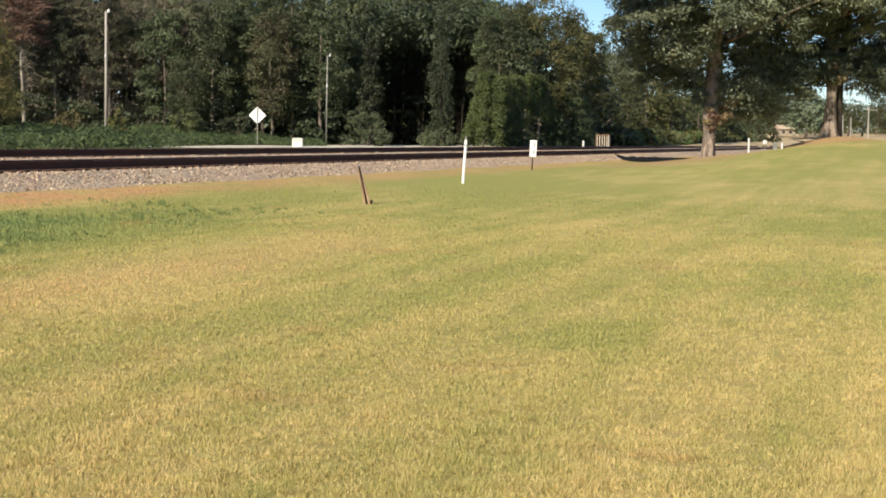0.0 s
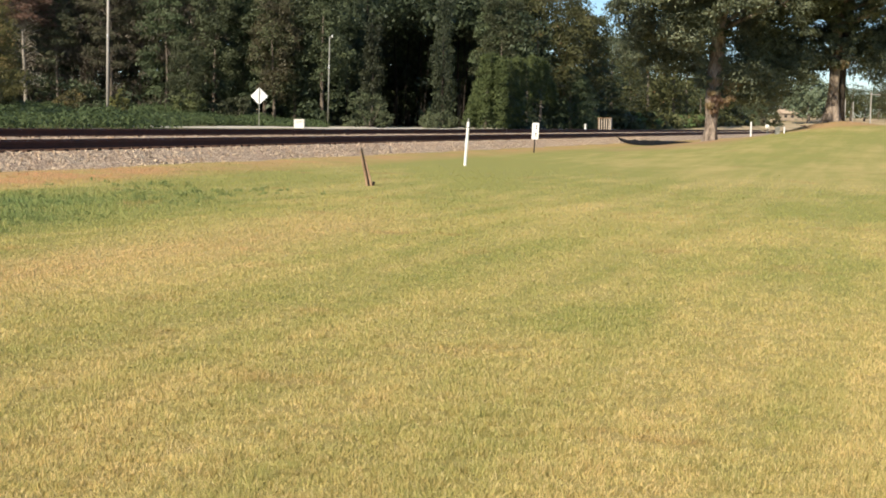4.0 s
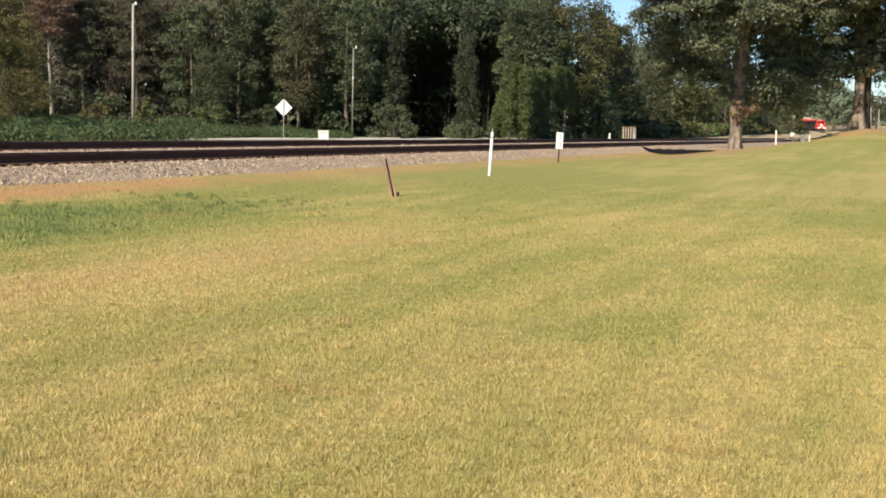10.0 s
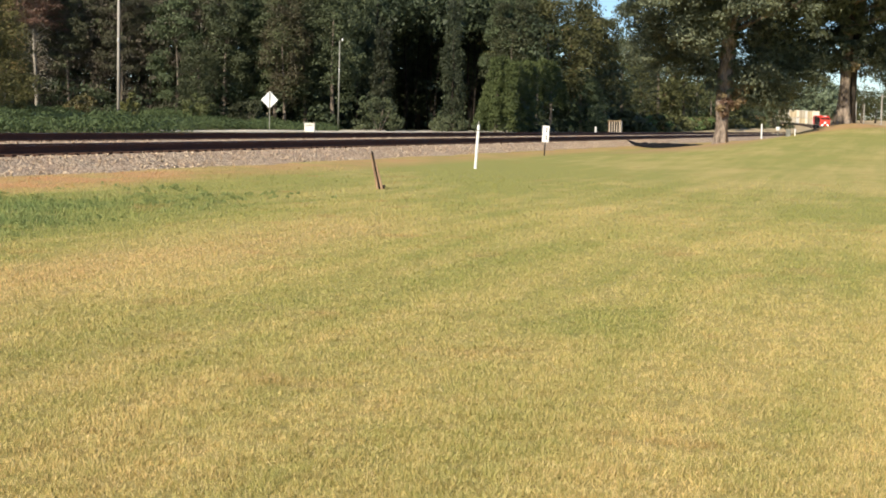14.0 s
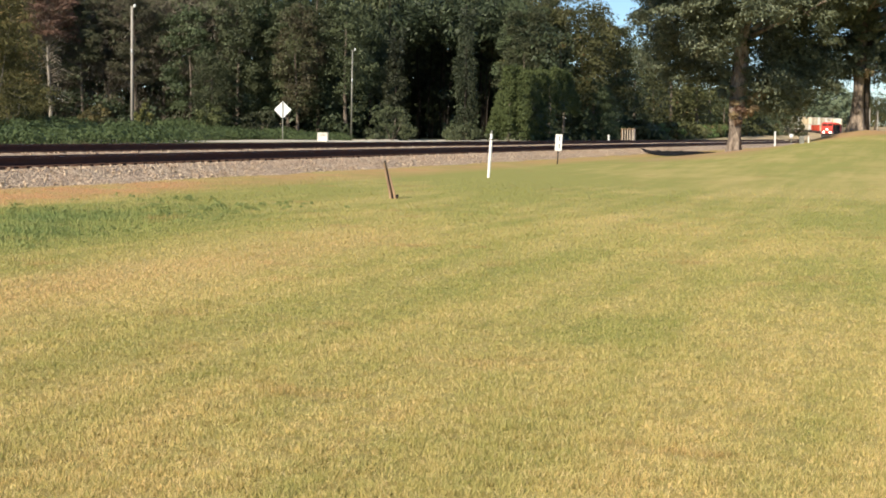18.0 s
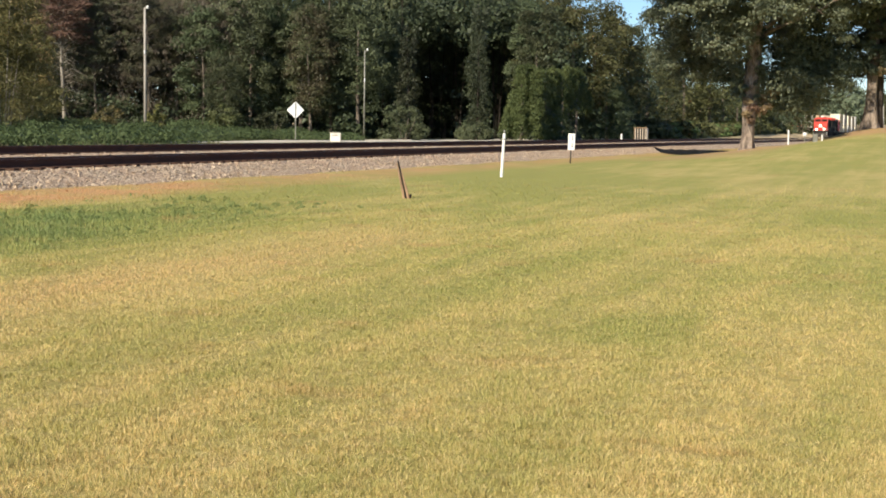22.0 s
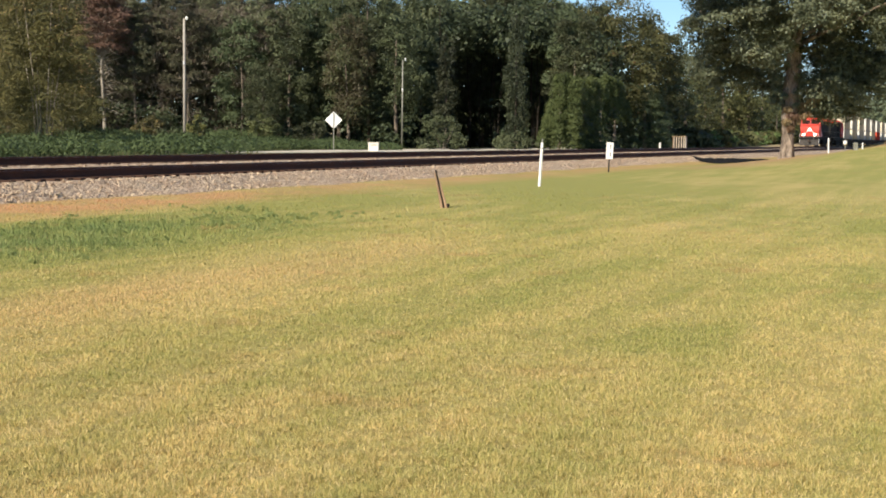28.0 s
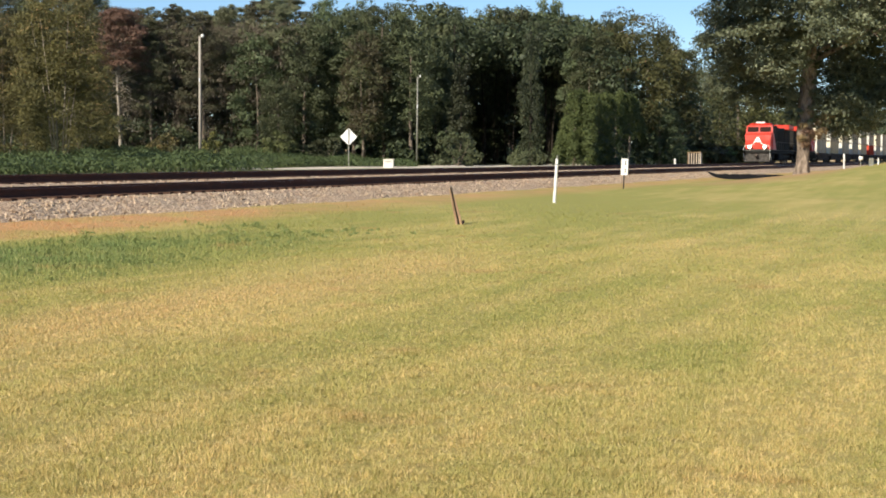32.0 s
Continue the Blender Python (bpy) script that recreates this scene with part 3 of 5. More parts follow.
def forest():
    rng = random.Random(11)
    bark = plain("bark_grey", (0.09, 0.072, 0.055), (0.26, 0.215, 0.17), 1.5, 14, 0.95, 0, 0.1, 0.9, 0.03, stretch=(1, 1, 0.3))
    # trunks in the wood's recesses, their shade put into the bark colour
    shaded_bark = plain("bark_shaded", (0.022, 0.018, 0.015), (0.062, 0.050, 0.040), 1.5, 14, 0.95, 0, 0.1, 0.9, 0.03, stretch=(1, 1, 0.3))
    pale_bark = plain("bark_pale", (0.20, 0.17, 0.13), (0.42, 0.37, 0.30), 1.5, 14, 0.95, 0, 0.1, 0.9, 0.03, stretch=(1, 1, 0.3))
    green = leafy("leaf_green", (0.030, 0.038, 0.017), (0.136, 0.158, 0.078))
    deep = leafy("leaf_deep", (0.028, 0.036, 0.017), (0.120, 0.142, 0.070))
    olive = leafy("leaf_olive", (0.040, 0.046, 0.018), (0.150, 0.152, 0.058), (0.20, 0.125, 0.06), 0.07)
    pine = leafy("needle_green", (0.052, 0.054, 0.028), (0.164, 0.168, 0.092), (0.15, 0.11, 0.07), 0.07, glow_through=0.1)
    rust = leafy("needle_rust", (0.068, 0.036, 0.029), (0.158, 0.078, 0.062), glow_through=0.1)
    twig = leafy("twig_brown", (0.044, 0.035, 0.026), (0.135, 0.105, 0.076), (0.09, 0.10, 0.045), 0.3, glow_through=0.05)
    # light of high crowns and shade of recesses, put into two leaf colours
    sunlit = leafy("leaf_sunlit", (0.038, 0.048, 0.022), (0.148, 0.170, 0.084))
    dim = leafy("leaf_shaded", (0.020, 0.029, 0.016), (0.088, 0.106, 0.052))
    bank = leafy("leaf_bank", (0.030, 0.042, 0.017), (0.108, 0.130, 0.052), spec=0.15)
    curtain = leafy("leaf_curtain", (0.052, 0.080, 0.028), (0.172, 0.222, 0.080), spec=0.15)
    fresh = leafy("leaf_fresh", (0.062, 0.092, 0.032), (0.215, 0.268, 0.100), spec=0.15)
    umber = leafy("leaf_umber", (0.045, 0.036, 0.020), (0.124, 0.112, 0.060), (0.10, 0.11, 0.05), 0.4)
    gold = leafy("leaf_gold", (0.062, 0.062, 0.022), (0.205, 0.180, 0.066), (0.36, 0.25, 0.11), 0.14)

    def make(kind, seed, lite):
        """One tree of its kind, 1 to scale, at the origin; lite ones have fewer, larger leaves."""
        r = random.Random(seed)

        def foliage(name, puffs, per, size, material, sd, squash=0.75, droop=0.0, thin=0.48):
            return leaves(name, puffs, int(per * (0.66 if lite else 2.4)), size * (1.12 if lite else 0.70), material, sd, squash, droop, thin, True)

        if kind == "pine":
            h = 16.0
            tr, _ = trunk_build(r, h * 0.97, 0.2, 0.04, 0.5)
            puffs = []
            f = 0.36
            while f < 1.0:
                wide = min((1.03 - f) * 8.5 + 0.7, 3.3)
                for q in range(4 if f < 0.55 else 5):
                    a, far = r.uniform(0, 6.28), wide * r.uniform(0.5, 1.08)
                    z = h * f + r.uniform(-0.35, 0.35)
                    lift = far * r.uniform(0.02, 0.28)
                    tr.tube([(0, 0, z - 0.3), (math.cos(a) * far * 0.9, math.sin(a) * far * 0.9, z + lift)], [0.05, 0.012], 4, False)
                    for k in (0.45, 0.75, 1.0):
                        puffs.append((math.cos(a) * far * k + r.gauss(0, 0.12), math.sin(a) * far * k + r.gauss(0, 0.12), z + lift * k + 0.1, r.uniform(0.5, 0.95) * min(1, 1.6 - f)))
                f += r.uniform(0.030, 0.052)
            cr = foliage("crown", puffs, 46, 0.24, pine, seed, 0.58, 0.0, 0.20)
            for q in range(14):
                f, a, w = r.uniform(0.12, 0.4), r.uniform(0, 6.28), r.uniform(0.6, 1.7)
                tr.tube([(0, 0, h * f), (math.cos(a) * w, math.sin(a) * w, h * f - 0.1)], [0.03, 0.007], 4, False)
            return tr, cr, bark if seed != 2 else pale_bark
        if kind == "rust":
            h = 15.0
            tr, _ = trunk_build(r, h, 0.2, 0.04, 0.4)
            puffs = []
            for q in range(190):
                f = 0.60 + 0.40 * r.random() ** 0.8
                a, reach = r.uniform(0, 6.28), min((1.08 - f) * 9.0 + 0.6, 2.9) * r.uniform(0.3, 1)
                z = h * f
                tr.tube([(0, 0, z - 0.9), (math.cos(a) * reach, math.sin(a) * reach, z)], [0.05, 0.012], 4, False)
                puffs.append((math.cos(a) * reach, math.sin(a) * reach, z, r.uniform(0.5, 1.0)))
            for q in range(84):
                f, a, w = r.uniform(0.2, 0.66), r.uniform(0, 6.28), r.uniform(0.9, 2.3)
                tr.tube([(0, 0, h * f), (math.cos(a) * w * 0.5, math.sin(a) * w * 0.5, h * f + 0.35), (math.cos(a) * w, math.sin(a) * w, h * f - 0.1)], [0.030, 0.018, 0.007], 4, False)
            return tr, foliage("crown", puffs, 46, 0.25, rust, seed, 0.5, 0.0, 0.2), pale_bark
        if kind == "gold":
            h = 11.0
            tr = Build()
            for q in range(6):
                a = q * 1.05
                tr.tube([(math.cos(a) * 0.3, math.sin(a) * 0.3, -0.1), (math.cos(a) * 0.6, math.sin(a) * 0.6, 3), (math.cos(a) * 1.5, math.sin(a) * 1.5, 9)], [0.06, 0.04, 0.012], 5)
            puffs = [(a, b, max(c, 1.0), q) for a, b, c, q in crown_puffs(r, 300, 2.5, 5.4, 5.9, 0.62, "tall", 0.7)]
            return tr, foliage("crown", puffs, 62, 0.13, gold, seed, 0.9, 0.0, 0.42), pale_bark
        if kind == "round":
            h = 15.0
            tr, pts = trunk_build(r, 11, 0.32, 0.1, 0.4)
            puffs = crown_puffs(r, 120, 5.2, 6.4, 8.4, 1.25, "round", 0.4)
            return tr, foliage("crown", puffs, 62, 0.27, olive, seed), bark
        if kind in ("oak", "brown"):
            tr, pts = trunk_build(r, 12, 0.26, 0.08, 0.5)
            puffs = crown_puffs(r, 88, 3.3, 7.0, 9.4, 1.12, "tall", 0.45)
            return tr, foliage("crown", puffs, 72, 0.26, green if kind == "oak" else umber, seed), bark
        if kind == "high":
            tr, pts = trunk_build(r, 12.5, 0.10, 0.04, 0.9)
            puffs = crown_puffs(r, 84, 3.0, 2.9, 13.3, 0.95, "round", 0.7)
            return tr, foliage("crown", puffs, 62, 0.25, sunlit, seed), shaded_bark
        if kind == "column":
            tr, pts = trunk_build(r, 9.6, 0.16, 0.05, 0.3)
            puffs = [(a + 0.5 * math.sin(c * 0.9 + seed), b, c, q) for a, b, c, q in crown_puffs(r, 62, 1.15, 5.0, 5.4, 0.66, "tall", 0.5)]
            return tr, foliage("crown", puffs, 56, 0.2, dim, seed, 0.85, 0.3), shaded_bark
        if kind == "vine":
            tr, pts = trunk_build(r, 9, 0.25, 0.08, 0.3)
            puffs = [(a, b, max(c, 0.3), q) for a, b, c, q in crown_puffs(r, 130, 3.4, 5.6, 4.9, 0.85, "cone", 0.25)]
            return tr, foliage("crown", puffs, 75, 0.2, deep, seed, 0.9, 0.8), bark
        # poplar-like forest tree, draped to low down
        tr, pts = trunk_build(r, 15, 0.24, 0.05, 0.5)
        puffs = crown_puffs(r, 105, 2.8, 7.6, 9.2, 1.0, "tall", 0.5)
        return tr, foliage("crown", puffs, 62, 0.25, deep, seed), bark

    words = {"pine": "tall thin pine with a bare pale trunk and ragged needles", "rust": "dying pine with rust-brown needles and bare branches",
             "gold": "slender many-stemmed young tree turning yellow", "round": "broad leafy tree with olive leaves turning brown at the top",
             "oak": "tall leafy green tree at the wood's edge", "brown": "leafy tree whose crown has turned reddish brown", "vine": "tree smothered in green creeper down to the ground", "high": "tall tree with its leafy crown high over deep shade", "column": "slender tree hung with creeper before deep shade", "poplar": "tall narrow dark green tree in the wood"}
    stock, lite_stock = {}, {}
    for kind, seeds in (("pine", (1, 2, 3)), ("rust", (4,)), ("gold", (5, 15)), ("round", (6, 16)), ("oak", (7, 8)), ("brown", (24,)), ("vine", (9, 19)), ("column", (17, 18)), ("high", (20, 21)), ("poplar", (10, 12, 13))):
        for sd in seeds:
            tr, cr, bk = make(kind, sd, False)
            trunk = tr.mesh("trunk", bk, True)
            stock.setdefault(kind, []).append((trunk, cr))
            lite_stock.setdefault(kind, []).append((trunk, make(kind, sd, True)[1]))

    full = {"pine": 16.2, "rust": 15.6, "gold": 11.6, "round": 15.8, "oak": 17.7, "brown": 17.7, "vine": 11.2, "column": 11.2, "high": 17.4, "poplar": 18.0}

    def skyline(tan):
        """The rise of the wood's top over the eye, by bearing."""
        return 0.0115 + float(np.interp(tan, (-0.36, -0.318, -0.275, -0.262, -0.225, -0.205, -0.185, -0.15, -0.12, -0.09, -0.05, -0.035, -0.018, 0.005, 0.022, 0.041, 0.057, 0.08, 0.10, 0.112, 0.126, 0.15),
                               (0.112, 0.110, 0.102, 0.091, 0.091, 0.090, 0.092, 0.099, 0.102, 0.106, 0.104, 0.096, 0.090, 0.097, 0.093, 0.091, 0.085, 0.082, 0.074, 0.067, 0.058, 0.030)))

    def plant(kind, x, y, scale=1.0, wide=None):
        tm, cm = rng.choice((stock if y < 154 or (x > 8 and y < 182) else lite_stock)[kind])
        z = float(ground_z(x, y))
        t = thing("tree", pose(x, y, z, 0, 0, rng.uniform(0, 360)), words[kind], "tree", "trees of the wood")
        wide = wide or scale
        for nm, me in (("trunk", tm), ("crown", cm)):
            ob = part(nm, me, None, t)
            ob.scale = (wide, wide, scale)

    def reach(kind, tan, d, share):
        """Plants a tree whose top comes to a share of the skyline."""
        z = float(ground_z(tan * d, d))
        sc = (1.6 + skyline(tan) * d * share - z) / full[kind]
        slim = {"oak": 0.80, "brown": 0.7, "poplar": 0.78, "pine": 0.9}
        plant(kind, tan * d, d, sc, sc ** 0.5 * slim.get(kind, 1.0))

    # by bearing (tangent) and depth from where one stands at the lawn's middle
    front = [
        ("poplar", -0.375, 112, 1.0), ("poplar", -0.352, 116, 1.02), ("gold", -0.306, 75, 1.04), ("gold", -0.345, 84, 0.80), ("gold", -0.29, 108, 0.70), ("poplar", -0.33, 128, 1.0), ("rust", -0.264, 131, 1.0), ("pine", -0.285, 136, 0.98), ("pine", -0.243, 134, 0.93),
        ("pine", -0.225, 138, 1.0), ("pine", -0.207, 134, 0.97), ("pine", -0.188, 138, 0.98), ("oak", -0.170, 134, 0.85), ("pine", -0.155, 136, 1.0), ("oak", -0.137, 134, 0.92),
        ("poplar", -0.118, 137, 1.0), ("brown", -0.097, 132, 0.80), ("oak", -0.104, 136, 0.95), ("poplar", -0.083, 136, 1.0), ("oak", -0.064, 134, 0.97), ("high", -0.048, 158, 0.97),
        ("oak", 0.057, 152, 1.02), ("round", 0.079, 156, 1.08), ("round", 0.096, 166, 1.06), ("poplar", 0.0655, 160, 1.08), ("oak", 0.071, 164, 1.05), ("oak", 0.109, 172, 1.04), ("oak", 0.120, 176, 1.05), ("round", 0.132, 192, 1.02), ("oak", 0.144, 215, 1.05), ("poplar", 0.139, 222, 1.05), ("vine", 0.104, 158, 0.48)]
    for kind, tan, d, sc in front:
        reach(kind, tan, d, sc)
    # slender trees hung with creeper that stand before deep shade
    for kind, tan, d, sc, wd in (("column", -0.0305, 134, 0.74, 0.66), ("column", -0.036, 140, 1.0, 0.75), ("column", 0.016, 133, 0.66, 0.62), ("column", 0.0175, 139, 0.98, 0.66),
                                 ("high", -0.014, 164, 0.98, 0.9), ("high", -0.026, 168, 0.97, 0.9), ("high", 0.004, 164, 1.0, 0.85), ("high", 0.018, 167, 0.97, 0.9),
                                 ("high", 0.031, 163, 0.96, 0.9), ("high", 0.043, 168, 0.98, 0.9), ("high", 0.000, 170, 0.98, 0.9), ("high", 0.024, 170, 1.0, 0.95), ("high", 0.012, 172, 1.0, 0.9), ("high", 0.038, 166, 1.0, 1.0), ("high", 0.029, 165, 1.10, 0.6), ("high", -0.008, 169, 1.04, 0.7), ("oak", -0.156, 128, 0.54, 0.42)):
        z = float(ground_z(tan * d, d))
        plant(kind, tan * d, d, (1.6 + skyline(tan) * d * sc - z) / full[kind], wd)
    for row, (dd, lo, hi, pitch) in enumerate(((147, -0.38, 0.07, 0.027), (158, -0.38, 0.09, 0.030), (172, -0.40, 0.12, 0.032))):
        tan = lo
        while tan < hi:
            kind = "pine" if tan < -0.15 and rng.random() < 0.75 else rng.choice(("oak", "poplar", "poplar"))
            d = dd + rng.uniform(-3, 3)
            if -0.060 < tan < 0.056 and d < 166:
                tan += 0.012
                continue
            reach(kind, tan, d, rng.uniform(0.93, 1.02))
            tan += pitch * rng.uniform(0.75, 1.25)
    for tan in (-0.026, -0.016, -0.006, 0.004, 0.022, 0.031, 0.040):
        reach("poplar", tan, rng.uniform(178, 184), rng.uniform(0.93, 0.99))
    tan = -0.298
    while tan < -0.145:
        reach("pine", tan, rng.uniform(141, 144), rng.uniform(0.94, 1.03))
        tan += rng.uniform(0.014, 0.024)
    # the further, lower edge of the wood along the line
    tan = 0.138
    while tan < 0.222:
        d = max(rng.uniform(235, 280), 36 / (0.314 - 0.949 * tan))
        plant(rng.choice(("round", "oak", "vine", "vine")), tan * d, d, rng.uniform(0.92, 1.12) * (1 if tan < 0.19 else 0.75), rng.uniform(0.85, 1.1))
        tan += 0.009
    # beyond the bend
    tan = 0.20
    while tan < 0.37:
        d = rng.uniform(700, 760) if tan < 0.25 else rng.uniform(600, 680)
        plant(rng.choice(("round", "oak", "round")), tan * d, d, rng.uniform(1.0, 1.35) if tan < 0.28 else rng.uniform(0.8, 1.15), rng.uniform(1.1, 1.6))
        tan += 0.0095
    tan = 0.204
    while tan < 0.239:
        d = rng.uniform(39, 42) / (0.314 - 0.949 * tan)
        h = (0.034 if tan < 0.222 else 0.022) * d + 1.6 - float(ground_z(tan * d, d))
        plant("vine", tan * d, d, h / 11.2 * rng.uniform(0.85, 1.1), rng.uniform(0.9, 1.15))
        tan += 0.0055
    # a broad pale tree standing alone beyond the bend; haze put into its colour
    x, y = 0.2655 * 588, 588
    r = random.Random(61)
    haze = leafy("leaf_hazed", (0.075, 0.095, 0.055), (0.20, 0.225, 0.14), spec=0.2)
    t = thing("tree", pose(x, y, float(ground_z(x, y))), "broad round tree standing alone, distance haze put into its pale green", "tree")
    part("trunk", trunk_build(r, 9, 0.4, 0.12)[0], bark, t)
    part("crown", leaves("crown", crown_puffs(r, 130, 7.8, 7.6, 9.6, 2.1, "round", 0.4), 40, 0.6, haze, 62), None, t)

    # undergrowth and the depth of the wood, closing the view between the trunks
    r = random.Random(23)
    puffs = []
    for q in range(1500):
        tan, d = r.uniform(-0.42, 0.135), r.uniform(140, 182)
        if d < 34 / (0.314 - 0.949 * tan):
            continue
        x, y = tan * d, d
        top = max(2.0, (skyline(max(-0.36, min(tan, 0.15))) * d) * 0.78)
        if (-0.058 < tan < -0.038 or -0.030 < tan < 0.010 or 0.018 < tan < 0.052) and d < 176:
            continue
        puffs.append((x, y, float(ground_z(x, y)) + top * r.random() ** 1.3, r.uniform(1.2, 2.2)))
    for q in range(520):
        tan, d = r.uniform(-0.44, 0.02), r.uniform(184, 202)
        puffs.append((tan * d, d, 2 + 11 * r.random(), r.uniform(1.8, 3.0)))
    for q in range(900):
        tan, d = r.uniform(-0.06, 0.07), r.uniform(180, 196)
        puffs.append((tan * d, d, 0.6 + 18 * r.random(), r.uniform(1.4, 2.4)))
    for q in range(150):
        tan, d = r.uniform(-0.075, -0.025), r.uniform(176, 186)
        puffs.append((tan * d, d, 0.4 + 9 * r.random(), r.uniform(1.4, 2.2)))
    # high foliage added to cast shade into the recesses below
    for q in range(330):
        tan, d = r.uniform(-0.062, 0.052), r.uniform(152, 177)
        low = 8.5 if tan < -0.036 else 11.4
        puffs.append((tan * d, d, r.uniform(low, 15.6), r.uniform(1.0, 1.7)))
    for q in range(420):
        tan, d = r.uniform(-0.05, 0.138), r.uniform(192, 214)
        puffs.append((tan * d, d, 0.4 + 7 * r.random(), r.uniform(1.2, 2.2)))
    for q in range(420):
        tan, d = r.uniform(-0.40, 0.14), r.uniform(131, 141)
        if d < 33 / (0.314 - 0.949 * tan):
            continue
        x, y = tan * d, d
        if not (-0.058 < tan < -0.038 or -0.03 < tan < 0.012 or 0.018 < tan < 0.048 or 0.084 < tan < 0.125):
            puffs.append((x, y, float(ground_z(x, y)) + 3.4 * r.random() ** 1.5, r.uniform(0.8, 1.4)))
    tagged(new("undergrowth", leaves("undergrowth", puffs, 66, 0.29, dim, 24, small=True)), "dense undergrowth and further trees within the wood, with shade put into leaf colour", "woods", kind="stuff")
    # brown twigs and dead lower boughs among the pines
    puffs = []
    for q in range(1050):
        tan, d = r.uniform(-0.30, -0.135), r.uniform(132.5, 147)
        x, y = tan * d, d
        puffs.append((x, y, float(ground_z(x, y)) + 12.5 * r.random() ** 0.9, r.uniform(0.8, 1.5)))
    tagged(new("thicket", leaves("thicket", puffs, 70, 0.27, twig, 26, 0.9, 1.0, 0.14, True)), "brown twiggy thicket and dead boughs under the pines", "woods", kind="stuff")

    # creeper that hangs like a curtain over a stand of small trees
    t = thing("creeper_mound", pose(8.0, 128, float(ground_z(8.0, 128))), "small trees buried under a hanging curtain of green creeper", "creeper")
    base = t.matrix_basis.translation
    puffs = []
    while len(puffs) < 620:
        tan = r.uniform(0.033, 0.0925)
        top = float(np.interp(tan, (0.033, 0.039, 0.0445, 0.052, 0.061, 0.068, 0.082, 0.088, 0.0925), (0.6, 3.2, 6.6, 6.3, 5.9, 6.3, 6.8, 6.0, 3.6)))
        low = 0.1 if tan < 0.070 else 2.6 if tan > 0.076 else 0.8
        z = low + (top - low) * r.random() ** 0.8
        d = max(126.5, 32.8 / (0.314 - 0.949 * tan)) + 2.6 * (z / 6.6) ** 1.5 + 0.55 * math.sin(tan * 520) + 0.3 * math.sin(tan * 1300 + z) + r.uniform(0, 0.5)
        puffs.append((tan * d - base.x, d - base.y, z, r.uniform(0.28, 0.5)))
    part("foliage", leaves("foliage", puffs, 110, 0.10, curtain, 27, 1.15, 0.7, 0.5, True), None, t)
    for tan, d, h in ((0.046, 131, 5.8), (0.062, 132, 5.2), (0.0735, 137, 5.4), (0.083, 141, 5.8)):
        x, y = tan * d - base.x, d - base.y
        part("stem", Build().tube([(x, y, -0.2), (x + 0.1, y, h * 0.5), (x - 0.05, y + 0.2, h)], [0.16, 0.11, 0.05], 6), bark, t)

    puffs = []
    for q in range(900):
        tan = r.uniform(0.12, 0.40)
        d = 700 + 60 * r.random()
        puffs.append((tan * d, d, 4 + 14 * r.random(), r.uniform(3, 6)))
    for q in range(420):
        tan = r.uniform(0.13, 0.212)
        d = r.uniform(290, 330)
        x, y = tan * d, d
        puffs.append((x, y, float(ground_z(x, y)) + 8 * r.random() * (1 if tan < 0.2 else 0.75), r.uniform(1.6, 2.8)))
    for q in range(330):
        s, u = r.uniform(178, 338), r.uniform(-17, -10.5)
        x, y = (float(v) for v in track(s, u))
        puffs.append((x, y, float(ground_z(x, y)) + 1.5 * r.random(), r.uniform(0.8, 1.4)))
    tagged(new("far_woods", leaves("far_woods", puffs, 70, 0.6, olive, 25, small=True)), "far green woods beyond the line", "woods", kind="stuff")

    # bushes along the wood's foot
    def bush(material, x, y, rx, rz, label, seed, size=0.16, per=60):
        r = random.Random(seed)
        puffs = [(a, b, abs(c), q * 0.7) for a, b, c, q in crown_puffs(r, 34, rx, rz, 0.1, 0.55 * min(1, rx / 1.6), "round", 0.5)]
        t = thing("bush", pose(x, y, float(ground_z(x, y))), label, "bush", "bushes before the wood")
        for q in range(5):
            a = q * 1.26
            stem = Build().tube([(0.1 * math.cos(a), 0.1 * math.sin(a), -0.05), (rx * 0.5 * math.cos(a), rx * 0.5 * math.sin(a), rz * 0.7)], [0.035, 0.01], 5)
            part("stem", stem, bark, t)
        part("foliage", leaves("foliage", puffs, int(per * 2.2), size * 0.72, material, seed, 0.9, small=True), None, t)

    bush(green, -0.033 * 122, 122, 1.9, 2.6, "rounded green bush at the foot of the wood", 31)
    bush(green, 0.016 * 125, 125, 1.9, 1.2, "low green bush before dark shade", 32)
    bush(green, -0.122 * 118, 118, 1.5, 2.2, "leafy green bush by the lane", 33)
    bush(gold, -0.232 * 120, 120, 1.4, 3.0, "bush with yellowing leaves", 34)
    bush(gold, -0.20 * 122, 122, 1.2, 2.4, "bush with yellowing leaves", 35)
    bush(green, -0.215 * 112, 112, 1.8, 1.5, "leafy green bush by the lane", 36)
    bush(olive, -0.155 * 122, 122, 1.5, 2.6, "bush with olive leaves", 37)
    bush(green, -0.30 * 108, 108, 1.8, 1.9, "dark green bush by the line", 38)
    bush(deep, -0.275 * 110, 110, 1.5, 1.6, "dark green bush by the line", 39)
    for q in range(7):
        tan = 0.134 + 0.0105 * q
        d = 33 / (0.314 - 0.949 * tan)
        bush(fresh if q % 3 else olive, tan * d, d, 2.4, 2.2, "light green bush beside the line", 40 + q, 0.22, 44)
    bush(olive, 0.236 * 350, 350, 3.2, 5.6, "dark olive bush by the far road", 50, 0.35, 50)

    # creeper that blankets the bank across the tracks
    r = random.Random(3)
    puffs = []
